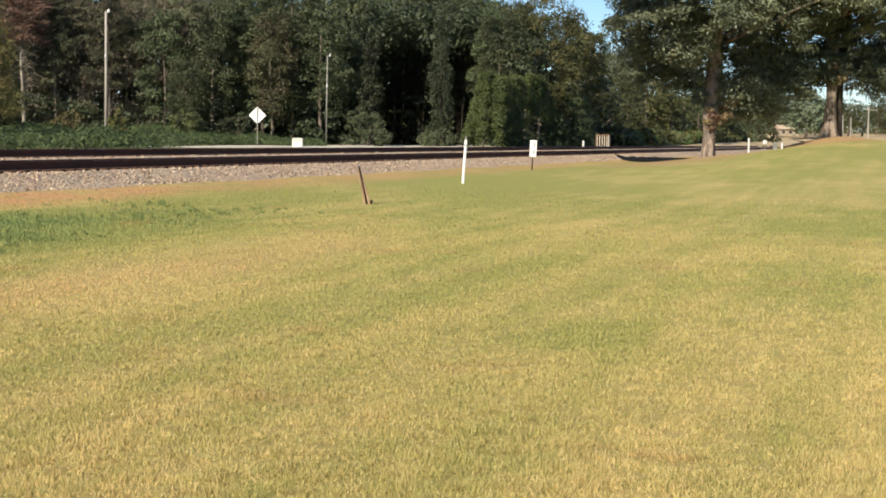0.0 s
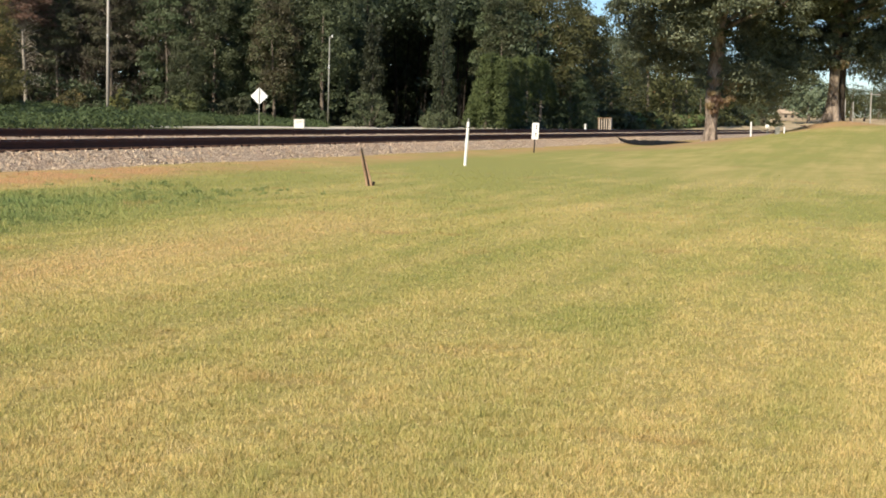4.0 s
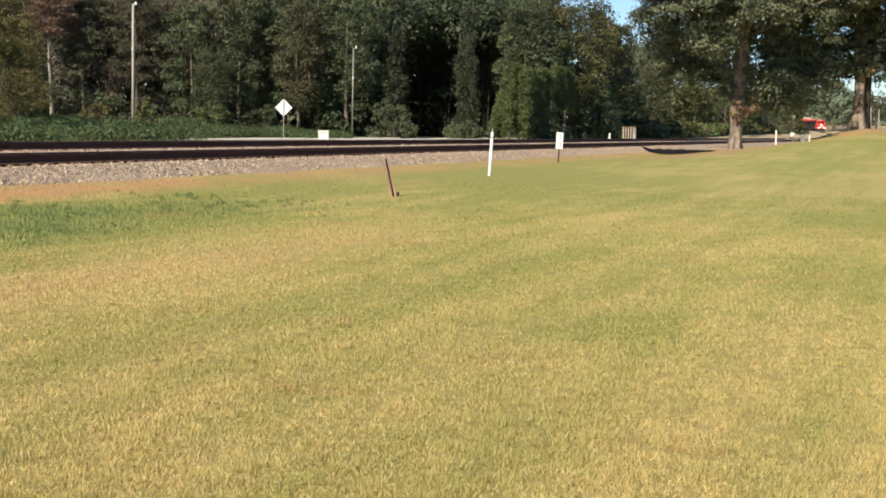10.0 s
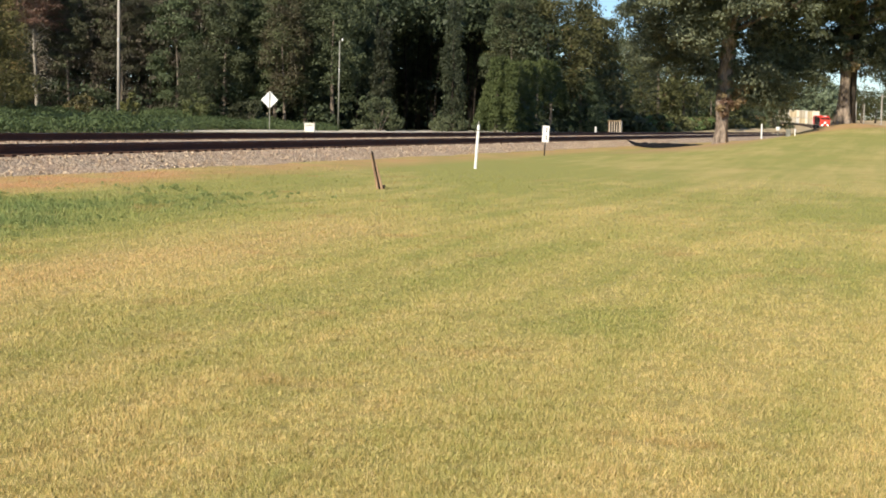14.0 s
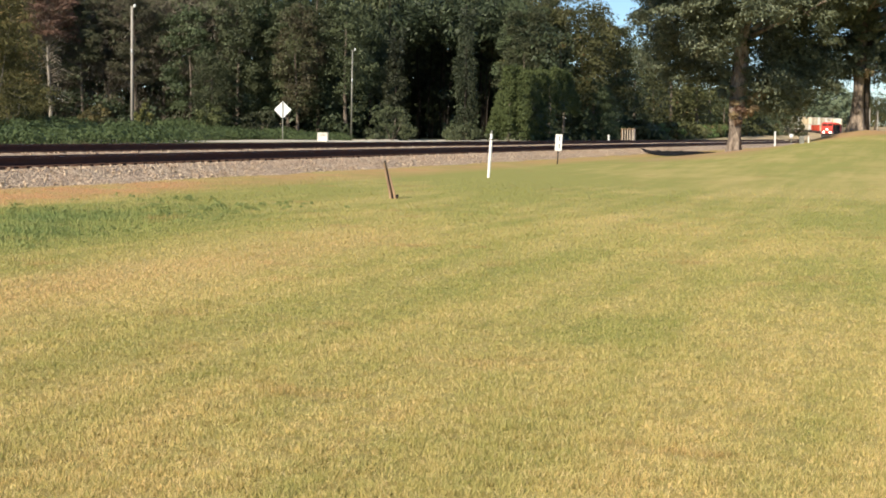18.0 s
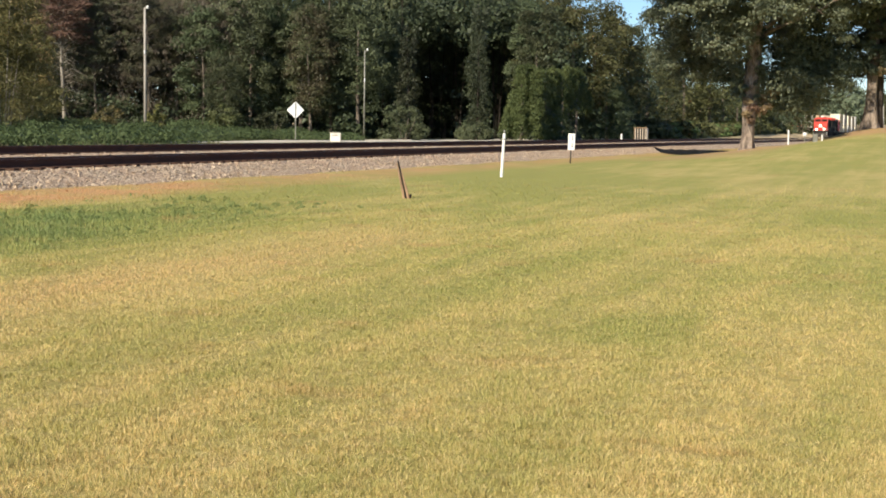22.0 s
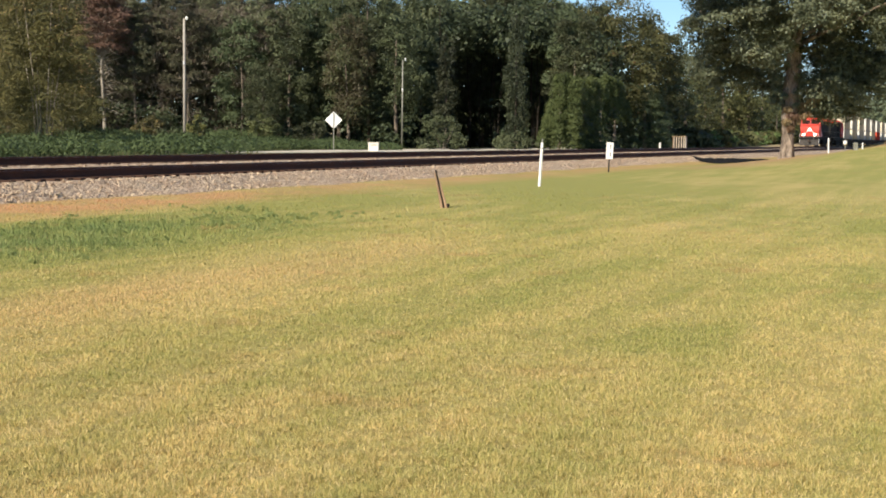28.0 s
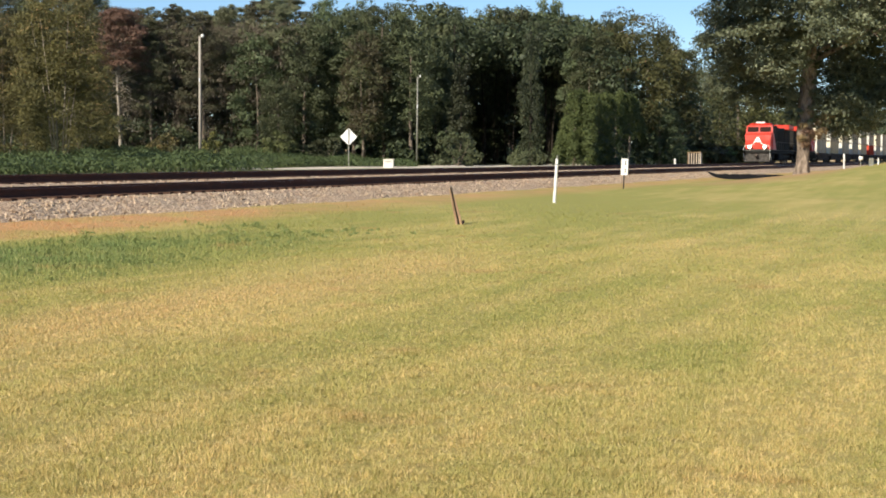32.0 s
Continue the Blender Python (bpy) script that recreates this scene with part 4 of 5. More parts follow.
    for q in range(1150):
        tan = r.uniform(-0.40, -0.065)
        lo = 107 if tan > -0.13 else 107 - min(1, (-0.13 - tan) / 0.06) * (107 - 30.3 / (0.314 - 0.949 * tan))
        d = lo + (126 - lo) * r.random()
        if 72 < d < 76 and -0.318 < tan < -0.292:
            continue
        x, y = tan * d, d
        far = (d - lo) / (126 - lo)
        hgt = (0.25 + 0.85 * far) * min(1.0, (-tan - 0.05) / 0.10) * (1 + 0.25 * math.sin(x * 0.8))
        puffs.append((x, y, float(ground_z(x, y)) + hgt * r.uniform(0.5, 1.0), r.uniform(0.55, 1.0)))
    tagged(new("creeper", leaves("creeper", puffs, 120, 0.095, bank, 77, 0.5, small=True)), "bank of green creeper and weeds before the wood", "creeper", kind="stuff")


def lawn_oaks():
    bark = plain("oak_bark", (0.060, 0.045, 0.035), (0.47, 0.375, 0.29), 2.2, 11, 0.95, 0, 0.1, 1.0, 0.06, stretch=(1, 1, 0.35))
    # bark of the second stem, with the shade on it put into the colour
    shaded = plain("oak_bark_shaded", (0.025, 0.020, 0.016), (0.12, 0.095, 0.072), 2.2, 11, 0.95, 0, 0.1, 1.0, 0.06, stretch=(1, 1, 0.35))
    leaf = leafy("oak_leaf", (0.034, 0.046, 0.025), (0.205, 0.222, 0.128), (0.13, 0.11, 0.06), 0.06, 0.4, 0.15)
    brown = leafy("oak_leaf_brown", (0.16, 0.105, 0.058), (0.35, 0.25, 0.15))

    def oak(x, y, z, r0, label, seed, limbs, puffs, sprouts, lean=(0, 0), slim=1.0, flare=1.0):
        r = random.Random(seed)
        t = thing("oak_tree", pose(x, y, z), label, "tree", "oaks on the lawn")
        tr = Build()
        hs = (-0.3, 0.0, 0.25, 0.7, 1.5, 2.6, 4.5, 7.0, 10.0, 13.0)
        ws = (1.45, 1.34, 1.18, 1.06, 0.98, 0.98, 1.02, 0.95, 0.6, 0.3)
        n, rings = 26, []
        for h, w in zip(hs, ws):
            ring = []
            for k in range(n):
                a = 2 * math.pi * k / n
                lobes = 1 + (0.16 * math.sin(5 * a + 1) + 0.08 * math.sin(9 * a)) * max(0.25, 1 - h / 1.2) + 0.04 * noise.noise((math.cos(a) * 2, math.sin(a) * 2, h))
                q = r0 * w * lobes * (1 + (flare - 1) * max(0.0, 1 - h / 1.6) if h < 2 else slim)
                ring.append((math.cos(a) * q + lean[0] * h, math.sin(a) * q + lean[1] * h, h))
            rings += ring
        m = len(hs)
        tr.add(rings, [(i * n + k, i * n + (k + 1) % n, (i + 1) * n + (k + 1) % n, (i + 1) * n + k) for i in range(m - 1) for k in range(n)] + [tuple((m - 1) * n + k for k in range(n))])
        part("trunk", tr, bark, t, "thick grey furrowed trunk flaring at the roots", True)
        for (a, h, reach, up) in limbs:
            a = radians(a)
            sx, sy = lean[0] * h, lean[1] * h
            pts = [(sx, sy, h)]
            for q in (0.25, 0.5, 0.75, 1.0):
                pts.append((sx + math.cos(a + 0.25 * math.sin(4 * q)) * reach * q, sy + math.sin(a + 0.25 * math.sin(4 * q)) * reach * q, h + up * q ** 0.8 + r.uniform(-0.2, 0.2)))
            limb = Build()
            limb.tube(pts, [r0 * 0.42, r0 * 0.33, r0 * 0.24, r0 * 0.15, 0.04], 8)
            for q in range(4):
                p0 = Vector(pts[1 + q % 4])
                b = a + r.uniform(-1.2, 1.2)
                limb.tube([p0, p0 + Vector((math.cos(b) * 1.5, math.sin(b) * 1.5, r.uniform(0.1, 0.9))), p0 + Vector((math.cos(b) * 2.6, math.sin(b) * 2.6, r.uniform(-0.3, 1.2)))], [0.08, 0.05, 0.015], 5)
            part("limb", limb, bark, t, "", True)
        part("crown", leaves("crown", puffs, 160, 0.125, leaf, seed, 0.7, small=True), None, t, "dense dark green crown with gaps of sky")
        if flare > 1:
            stem = Build().tube([(0.66, 0.7, -0.2), (0.66, 0.7, 1.5), (0.74, 0.7, 4.0), (1.2, 0.8, 8.0), (2.0, 0.9, 11.0)], [0.48, 0.40, 0.36, 0.26, 0.12], 12)
            part("stem", stem, shaded, t, "second stem beside the trunk, shade put into its darker bark", True)
        for q, sp in enumerate(sprouts):
            part("sprout", leaves("sprout", [sp], 150, 0.12, brown, seed + 1 + q, 0.8), None, t, "withered brown shoots on the trunk")["kind"] = "stuff"

    def hull(seed, n, cx, cy, rx, ry, z0, z1, hollow=(), open_front=False, under=False):
        """Puffs within a dome, thinned where gaps show."""
        r = random.Random(seed)
        out = []
        while len(out) < n:
            a, f = r.uniform(0, 6.283), r.random()
            k = math.sqrt(r.random())
            z = z0 + (z1 - z0) * f
            wide = math.sqrt(max(0.0, 1 - (max(0.0, f - 0.35) / 0.72) ** 2)) * min(1, 0.62 + f * 2.2)
            x, y = math.cos(a) * rx * wide * k, math.sin(a) * ry * wide * k
            low = z0 + 1.6 * (k - 0.4) ** 2
            if abs(x + cx - 0.08) < 1.05 and y + cy < 0.4 and z < 8.2 and r.random() < 0.93:
                continue
            if not open_front and x + cx > 3.2 and y + cy < 1.0 and 4.5 < z < 9.5 and r.random() < 0.75:
                continue
            if open_front and y + cy < -0.6 and -4.2 < x + cx < 1.3 and z < 5.6:
                continue
            if under and y + cy < 1.0 and z < 6.8 - 0.1 * abs(x):
                continue
            if z < low or any((x + cx - hx) ** 2 + (z - hz) ** 2 < hr * hr and r.random() < 0.86 for hx, hz, hr in hollow):
                continue
            out.append((x + cx, y + cy, z, r.uniform(0.55, 1.1)))
        return out

    # heights are over the foot of each trunk
    one = hull(5, 285, 0.3, 0.0, 7.2, 6.5, 4.3, 15.5, ((-3.6, 5.6, 0.8), (-2.2, 6.4, 0.6), (-5.0, 6.6, 0.8), (-3.9, 7.6, 0.7), (-1.8, 8.4, 0.6), (-5.4, 8.6, 0.6), (3.4, 7.8, 0.6), (2.2, 4.9, 0.5), (4.4, 6.0, 0.6)), False, True)
    one += hull(6, 46, 2.6, 0.3, 2.2, 2.5, 2.9, 5.0)
    # boughs on the sun's side, added to shade the trunk
    one += hull(26, 120, -2.4, -3.6, 1.7, 1.7, 5.9, 9.4)
    one += hull(16, 30, -5.2, 0.0, 1.6, 2.4, 6.5, 10.0)
    # front overhang, added so that the lower crown falls in shade
    one += hull(27, 130, -1.4, -5.4, 4.4, 4.0, 7.3, 13.0)
    one += hull(34, 60, -4.6, -4.4, 2.7, 3.0, 7.4, 11.5)
    one += hull(36, 52, -3.3, 2.2, 2.9, 2.6, 4.4, 7.6)
    one += hull(37, 70, 3.6, 1.5, 2.4, 2.2, 2.4, 6.5)
    # unseen high canopy, added to shade what hangs below
    one += hull(38, 160, -7.4, -8.4, 4.5, 4.5, 12.4, 16.0)
    one += hull(29, 90, 2.0, -3.5, 7.0, 6.0, 11.2, 18.5)
    one += hull(32, 80, 4.4, 3.0, 3.6, 3.0, 4.8, 10.5)
    r = random.Random(33)
    one += [(r.choice((-1, 1)) * r.uniform(0.35, 0.95), r.uniform(-0.7, 0.3), r.uniform(3.2, 8.5), r.uniform(0.25, 0.45)) for q in range(46)]
    oak(19.32, 97, 0.66, 0.39, "large leafy oak with a pale furrowed trunk at the lawn's edge", 21,
        ((175, 6.8, 5.5, 2.4), (215, 7.4, 5.0, 3.0), (330, 7.2, 5.5, 2.2), (20, 7.6, 6.0, 2.6), (95, 6.5, 5.0, 3.0), (270, 7.5, 4.5, 3.5), (140, 8.5, 4.0, 3.5)),
        one, [(0.2, -0.6, 2.6, 0.45), (0.75, -0.4, 2.5, 0.4), (-0.15, -0.6, 2.3, 0.3), (1.25, -0.3, 2.75, 0.3), (-0.1, -0.6, 3.1, 0.3), (0.1, -0.6, 1.9, 0.25), (1.6, -0.2, 3.6, 0.4), (0.9, -0.2, 3.3, 0.35)], (0.055, 0), 1.3)
    two = hull(7, 540, 0.6, 0.0, 7.6, 6.5, 3.0, 15.0, ((1.6, 3.2, 0.9), (2.4, 2.6, 1.0), (-2.6, 4.5, 0.6), (1.5, 4.6, 0.5)), True, True)
    two += hull(8, 60, -3.2, 0.0, 2.2, 3.0, 2.4, 5.0)
    two += hull(35, 70, 4.6, 0.5, 3.2, 3.0, 2.8, 6.6)
    # unseen high overhang, added to shade this trunk
    two += hull(39, 130, -5.5, -8.5, 5.0, 4.5, 12.6, 16.0)
    # front canopy, added to darken the crown beneath
    two += hull(28, 170, 0.2, -5.6, 6.8, 4.2, 7.8, 13.0)
    # further unseen canopy overhead, added for its shade
    two += hull(30, 100, 0.0, -4.5, 7.5, 6.5, 10.6, 18.0)
    two += hull(31, 170, 0.4, 4.0, 8.0, 3.0, 4.6, 11.0)
    two += [(r.uniform(-1.0, 1.3), r.uniform(-1.1, -0.4), r.uniform(3.9, 8.5), r.uniform(0.28, 0.5)) for q in range(58)]
    oak(28.2, 100, 1.93, 0.42, "large leafy oak with flared roots on a mound", 22,
        ((185, 7.4, 5.0, 1.8), (150, 6.6, 5.0, 2.6), (345, 6.6, 5.5, 1.6), (10, 7.0, 6.0, 2.6), (80, 6.5, 5.0, 3.0), (265, 7.0, 4.5, 3.5)),
        two, [(0.5, -0.7, 4.0, 0.4), (1.0, -0.5, 4.3, 0.5), (0.1, -0.7, 4.8, 0.4)], (0.03, 0), 0.82, 1.3)


# ---- small things by the line ----
def roadside():
    white = plain("white_paint", (0.62, 0.60, 0.55), (0.82, 0.80, 0.76), 3, 30, 0.55, 0, 0.4, 0.15, 0.004)
    zinc = plain("bare_aluminium", (0.58, 0.58, 0.56), (0.78, 0.78, 0.76), 3, 40, 0.5, 0.35, 0.5, 0.1, 0.002)
    steel = plain("green_post_steel", (0.16, 0.16, 0.13), (0.34, 0.33, 0.28), 4, 50, 0.6, 0.4, 0.4)
    wood = plain("weathered_wood", (0.17, 0.105, 0.065), (0.48, 0.325, 0.20), 2, 24, 0.9, 0, 0.15, 0.8, 0.01, stretch=(1, 1, 0.15))
    dark = plain("dark_gap", (0.012, 0.010, 0.008), (0.03, 0.024, 0.018), 3, 30, 0.95)
    pole_m = plain("grey_pole_wood", (0.26, 0.235, 0.20), (0.46, 0.42, 0.36), 1.0, 20, 0.9, 0, 0.15, 0.6, 0.01, stretch=(1, 1, 0.1))
    concrete = plain("pale_concrete", (0.58, 0.53, 0.45), (0.78, 0.73, 0.65), 2, 30, 0.9, 0, 0.2, 0.4, 0.005)
    ink = plain("black_ink", (0.015, 0.015, 0.015), (0.04, 0.04, 0.04), 5, 40, 0.6)

    # old fence stake, split and leaning
    x, y = -1.11, 32.8
    t = thing("fence_stake", pose(x, y, float(ground_z(x, y)), 4, -8.5, 12), "old split rusty-brown fence stake leaning in the grass", "stake")
    b = Build().tube([(0.02, 0, -0.1), (0.012, 0, 0.2), (-0.012, 0, 0.5), (-0.03, 0, 0.80)], [0.030, 0.027, 0.024, 0.015], 7)
    part("stake_splinter", b, wood, t, "pale brown outer splinter")
    b = Build().tube([(0.075, 0.02, -0.1), (0.055, 0.02, 0.25), (0.022, 0.015, 0.58), (-0.004, 0.01, 0.86)], [0.020, 0.024, 0.026, 0.020], 6)
    part("stake_core", b, dark, t, "dark weathered core of the split stake")
    b = Build().tube([(0.125, -0.03, -0.1), (0.105, -0.03, 0.12), (0.068, -0.025, 0.42), (0.045, -0.01, 0.62)], [0.036, 0.030, 0.022, 0.010], 7)
    part("stake_splinter", b, wood, t, "reddish brown lower splinter")
    b = Build().tube([(0.13, -0.02, -0.02), (0.17, -0.03, 0.05), (0.19, -0.03, 0.075)], [0.035, 0.032, 0.016], 7)
    part("root_stub", b, dark, t)

    # white marker posts
    def marker(x, y, h, r, label, lean, cap):
        t = thing("marker_post", pose(x, y, float(ground_z(x, y)), 0, lean, 0), label, "post", "white marker posts")
        part("post", Build().tube([(0, 0, -0.15), (0, 0, h * 0.4), (0, 0, h * 0.9), (0, 0, h)], [r, r, r, r * 0.85], 10), white, t)
        if cap:
            part("cap_band", Build().tube([(0, 0, h * 0.86), (0, 0, h * 0.875)], [r * 1.08, r * 1.08], 10), ink, t, "dark band")
            part("cap", Build().tube([(0, 0, h - 0.01), (0, 0, h + 0.11)], [r * 0.55, r * 0.5], 8), steel, t, "grey cap rod")

    marker(1.55, 47.0, 1.40, 0.050, "white painted marker post with a grey top in grass", 3.4, True)
    marker(20.45, 90.0, 0.92, 0.05, "short white marker post near the oak", 0, False)
    marker(24.0, 96.0, 0.42, 0.05, "low white marker post on the slope", 0, False)
    marker(0.1142 * 146, 146, 0.62, 0.1, "low white post beside the line", 0, False)
    # post with a round white head
    x, y = 22.4, 94
    t = thing("marker_post", pose(x, y, float(ground_z(x, y))), "thin dark post with a round white head", "post", "white marker posts")
    part("post", Build().tube([(0, 0, -0.1), (0, 0, 0.5)], [0.03, 0.03], 8), steel, t)
    part("head", Build().tube([(0, 0, 0.45), (0, 0, 0.50), (0, 0, 0.66), (0, 0, 0.70)], [0.1, 0.13, 0.13, 0.09], 10), white, t, "round white head", True)
    x, y = 23.3, 95
    t = thing("fence_post", pose(x, y, float(ground_z(x, y))), "squat dark weathered post on the slope", "post")
    part("post", Build().box((0, 0, 0.2), (0.28, 0.28, 0.6), 0.03), steel, t)

    # distance marker: plate on a thin post, its figures as bars
    x, y = 5.26, 66.0
    t = thing("milepost_sign", pose(x, y, float(ground_z(x, y)), 0, 2.5, 0), "white upright plate with dark figures on a dark post", "sign")
    part("post", Build().tube([(0, 0.03, -0.15), (0, 0.03, 1.3)], [0.035, 0.03], 6), dark, t)
    part("plate", Build().box((0, 0, 0.97), (0.31, 0.012, 0.74), 0.004), white, t)
    for z, w in ((1.2, 0.05), (1.09, 0.045), (0.86, 0.05), (0.76, 0.05)):
        part("figure_bar", Build().box((0.035, -0.009, z), (w, 0.006, 0.075)), ink, t)

    # diamond road sign, its bare back towards us
    x, y = -10.38, 97.0
    t = thing("road_sign", pose(x, y, float(ground_z(x, y))), "diamond road sign on a thin post, bare metal back", "sign")
    top = 3.05 - float(ground_z(x, y))
    part("post", Build().box((0, -0.05, top / 2 + 0.05), (0.05, 0.04, top + 0.9), 0.006), steel, t)
    a = 0.545
    part("plate", Build().prism([(0.03, -a), (a, -0.03), (a, 0.03), (0.03, a), (-0.03, a), (-a, 0.03), (-a, -0.03), (-0.03, -a)], 0.012, Matrix.Translation((0, 0, top)) @ Matrix.Rotation(radians(90), 4, "X")), zinc, t, "pale diamond plate")

    # pale cabinet on the lane
    x, y = -7.58, 95.0
    t = thing("utility_cabinet", pose(x, y, float(ground_z(x, y))), "low pale concrete utility box beside the lane", "cabinet")
    part("body", Build().box((0, 0, 0.26), (0.66, 0.5, 0.56), 0.03), concrete, t)
    part("lid", Build().box((0, 0, 0.55), (0.71, 0.55, 0.05), 0.015), concrete, t)
    part("louvre", Build().box((0, -0.256, 0.40), (0.4, 0.012, 0.03)), ink, t)

    # poles with small lamps
    def pole(x, y, ztop, r, label, lamp, tilt=0.0, bulb=1.0):
        z = float(ground_z(x, y))
        t = thing("utility_pole", pose(x, y, z, 0, tilt, 0), label, "pole", "poles before the wood")
        part("shaft", Build().tube([(0, 0, -0.2), (0, 0, (ztop - z) * 0.5), (0, 0, ztop - z)], [r, r * 0.9, r * 0.72], 10), pole_m if bulb == 1.0 else steel, t, "", True)
        if lamp:
            part("lamp_arm", Build().tube([(0, 0, ztop - z - 0.25), (0.22, -0.1, ztop - z + 0.02)], [0.03, 0.025], 6), steel, t)
            part("lamp", Build().tube([(0.22, -0.1, ztop - z - 0.1), (0.24, -0.1, ztop - z + 0.04), (0.24, -0.1, ztop - z + 0.16)], [0.09 * bulb, 0.13 * bulb, 0.07 * bulb], 8), white if bulb == 1.0 else zinc, t, "pale lamp head")
        part("bracket", Build().box((0, -r, (ztop - z) * 0.66), (0.1, 0.14, 0.3), 0.02), zinc, t)

    pole(-25.1, 120, 11.6, 0.125, "tall grey wooden pole with a lamp", True, 0.3)
    pole(-7.87, 130, 8.85, 0.078, "slim grey pole with a bent top", True, 0.5, 0.55)
    for tan, d, zt in ((0.291, 330, 8.2), (0.2965, 345, 8.0)):
        pole(tan * d, d, zt, 0.13, "far wooden pole behind the mound", False)
    x, y = 0.3085 * 340, 340
    z = float(ground_z(x, y))
    t = thing("utility_pole", pose(x, y, z), "far wooden pole with a crossarm", "pole", "poles before the wood")
    part("shaft", Build().tube([(0, 0, -0.2), (0, 0, 9.2)], [0.2, 0.14], 8), pole_m, t)
    part("crossarm", Build().box((0.9, 0, 8.6), (2.4, 0.15, 0.15), 0.02), pole_m, t)

    # slatted crate shelter across the line
    x, y = 19.35, 152.0
    crate_m = plain("crate_timber", (0.40, 0.33, 0.26), (0.62, 0.54, 0.44), 2, 20, 0.9, 0, 0.15, 0.5, 0.005)
    t = thing("slatted_crate", pose(x, y, float(ground_z(x, y)), 0, 0, -14), "weathered slatted timber crate with a pale end", "crate")
    # near-black panel: the shade between the slats put into its colour
    part("back", Build().box((0, 0.5, 0.62), (1.15, 0.06, 1.2), 0.01), dark, t)
    part("end_panel", Build().box((0.66, 0, 0.62), (0.08, 1.1, 1.24), 0.01), crate_m, t, "pale end panel")
    part("end_panel", Build().box((-0.62, 0, 0.62), (0.06, 1.1, 1.2), 0.01), wood, t)
    part("top", Build().box((0, 0, 1.25), (1.4, 1.2, 0.07), 0.01), wood, t)
    for q in range(5):
        part("slat", Build().box((-0.5 + 0.25 * q, -0.5, 0.6), (0.085, 0.05, 1.16), 0.008), crate_m, t)

    # low near-black mound lying from the ballast down to the lawn
    low = [(14.6, 108.0), (14.2, 96.0), (14.0, 88.5), (15.0, 87.0), (17.3, 92.0)]
    high = [(14.6, 108.0), (16.1, 105.0), (16.5, 99.0), (16.9, 94.5), (17.3, 92.0)]
    n, m = 28, 8
    vs = []
    for i in range(n + 1):
        f = i / n * 4
        k = min(int(f), 3)
        p0 = Vector(low[k]).lerp(Vector(low[k + 1]), f - k)
        p1 = Vector(high[k]).lerp(Vector(high[k + 1]), f - k)
        for j in range(m + 1):
            g = j / m
            q = p0.lerp(p1, g)
            s0, u0 = su(q.x, q.y)
            bed = float(np.interp(-u0, (-3.2, -2.5, -1.0, -0.66), (0.21, 0.29, 0.64, 0.675))) if u0 < 3.2 else 0.0
            base = max(float(ground_z(q.x, q.y)), bed)
            hgt = 0.30 * math.sin(math.pi * g) * (math.sin(math.pi * i / n) ** 0.8) * (1.25 - 0.8 * i / n)
            vs.append((q.x, q.y, base + 0.025 + hgt * (1 + 0.5 * noise.noise((i * 0.9, j * 0.9, 3)))))
    fs = [(i * (m + 1) + j, (i + 1) * (m + 1) + j, (i + 1) * (m + 1) + j + 1, i * (m + 1) + j + 1) for i in range(n) for j in range(m)]
    mound = new("dark_mound", Build().add(vs, fs).mesh("dark_mound", plain("mound_near_black", (0.006, 0.006, 0.006), (0.028, 0.026, 0.024), 2, 20, 0.95, 0, 0.1, 1.0, 0.05, True)))
    tagged(mound, "long low near-black mound beside the ballast", "mound")

    # far low building and sheds by the bend
    wall = plain("far_wall", (0.26, 0.21, 0.15), (0.40, 0.33, 0.25), 0.5, 4, 0.9)
    roof = plain("far_roof", (0.36, 0.26, 0.18), (0.54, 0.42, 0.30), 0.5, 4, 0.9)
    x, y = 0.2527 * 620, 620
    z = float(ground_z(x, y))
    t = thing("house", pose(x, y, z, 0, 0, 8), "far low house with a tan roof", "house")
    part("wall", Build().box((0, 0, 1.5), (8.4, 7, 3.0), 0.05), wall, t)
    part("roof", Build().prism([(-4.2, 0), (4.2, 0), (0, 1.9)], 9.6, Matrix.Translation((-4.8, 0, 3.0)) @ Matrix.Rotation(radians(90), 4, "Z") @ Matrix.Rotation(radians(90), 4, "X")), roof, t)
    for q in (-2.8, 0.2, 3.0):
        part("window", Build().box((q, -3.52, 1.8), (1.2, 0.06, 1.2)), ink, t)


# ---- the train ----
S_STOP, SPEED = 175.8, 17.27
TRACK_U = U_FAR - 0.75


def rolling(front, length, lift=0.0):
    """Rows for a vehicle whose nose runs `front` metres behind the train's head."""
    rows = []
    for k in range(0, 65):
        t = k * 0.5
        s = S_STOP + SPEED * (32 - t) + front
        xa, ya = track(s + length * 0.2, TRACK_U)
        xb, yb = track(s + length * 0.8, TRACK_U)
        za, zb = FAR_TOP + float(climb(s + length * 0.2)), FAR_TOP + float(climb(s + length * 0.8))
        way = Vector((float(xa - xb), float(ya - yb), za - zb)).normalized()
        mid = Vector((float(xa + xb) / 2, float(ya + yb) / 2, (za + zb) / 2 + lift))
        side = Vector((0, 0, 1)).cross(way).normalized()
        up = way.cross(side)
        m = Matrix((way, side, up)).transposed().to_4x4()
        m.translation = mid
        rows.append((t, m))
    return rows


def wheelset(parent, x, r, steel):
    for sgn in (-1, 1):
        w = Build().tube([(x, sgn * 0.68, r), (x, sgn * 0.70, r), (x, sgn * 0.82, r)], [r * 1.05, r, r * 0.98], 20)
        part("wheel", w, steel, parent, "", True)
    part("axle", Build().tube([(x, -0.9, r), (x, 0.9, r)], [0.09, 0.09], 8), steel, parent)


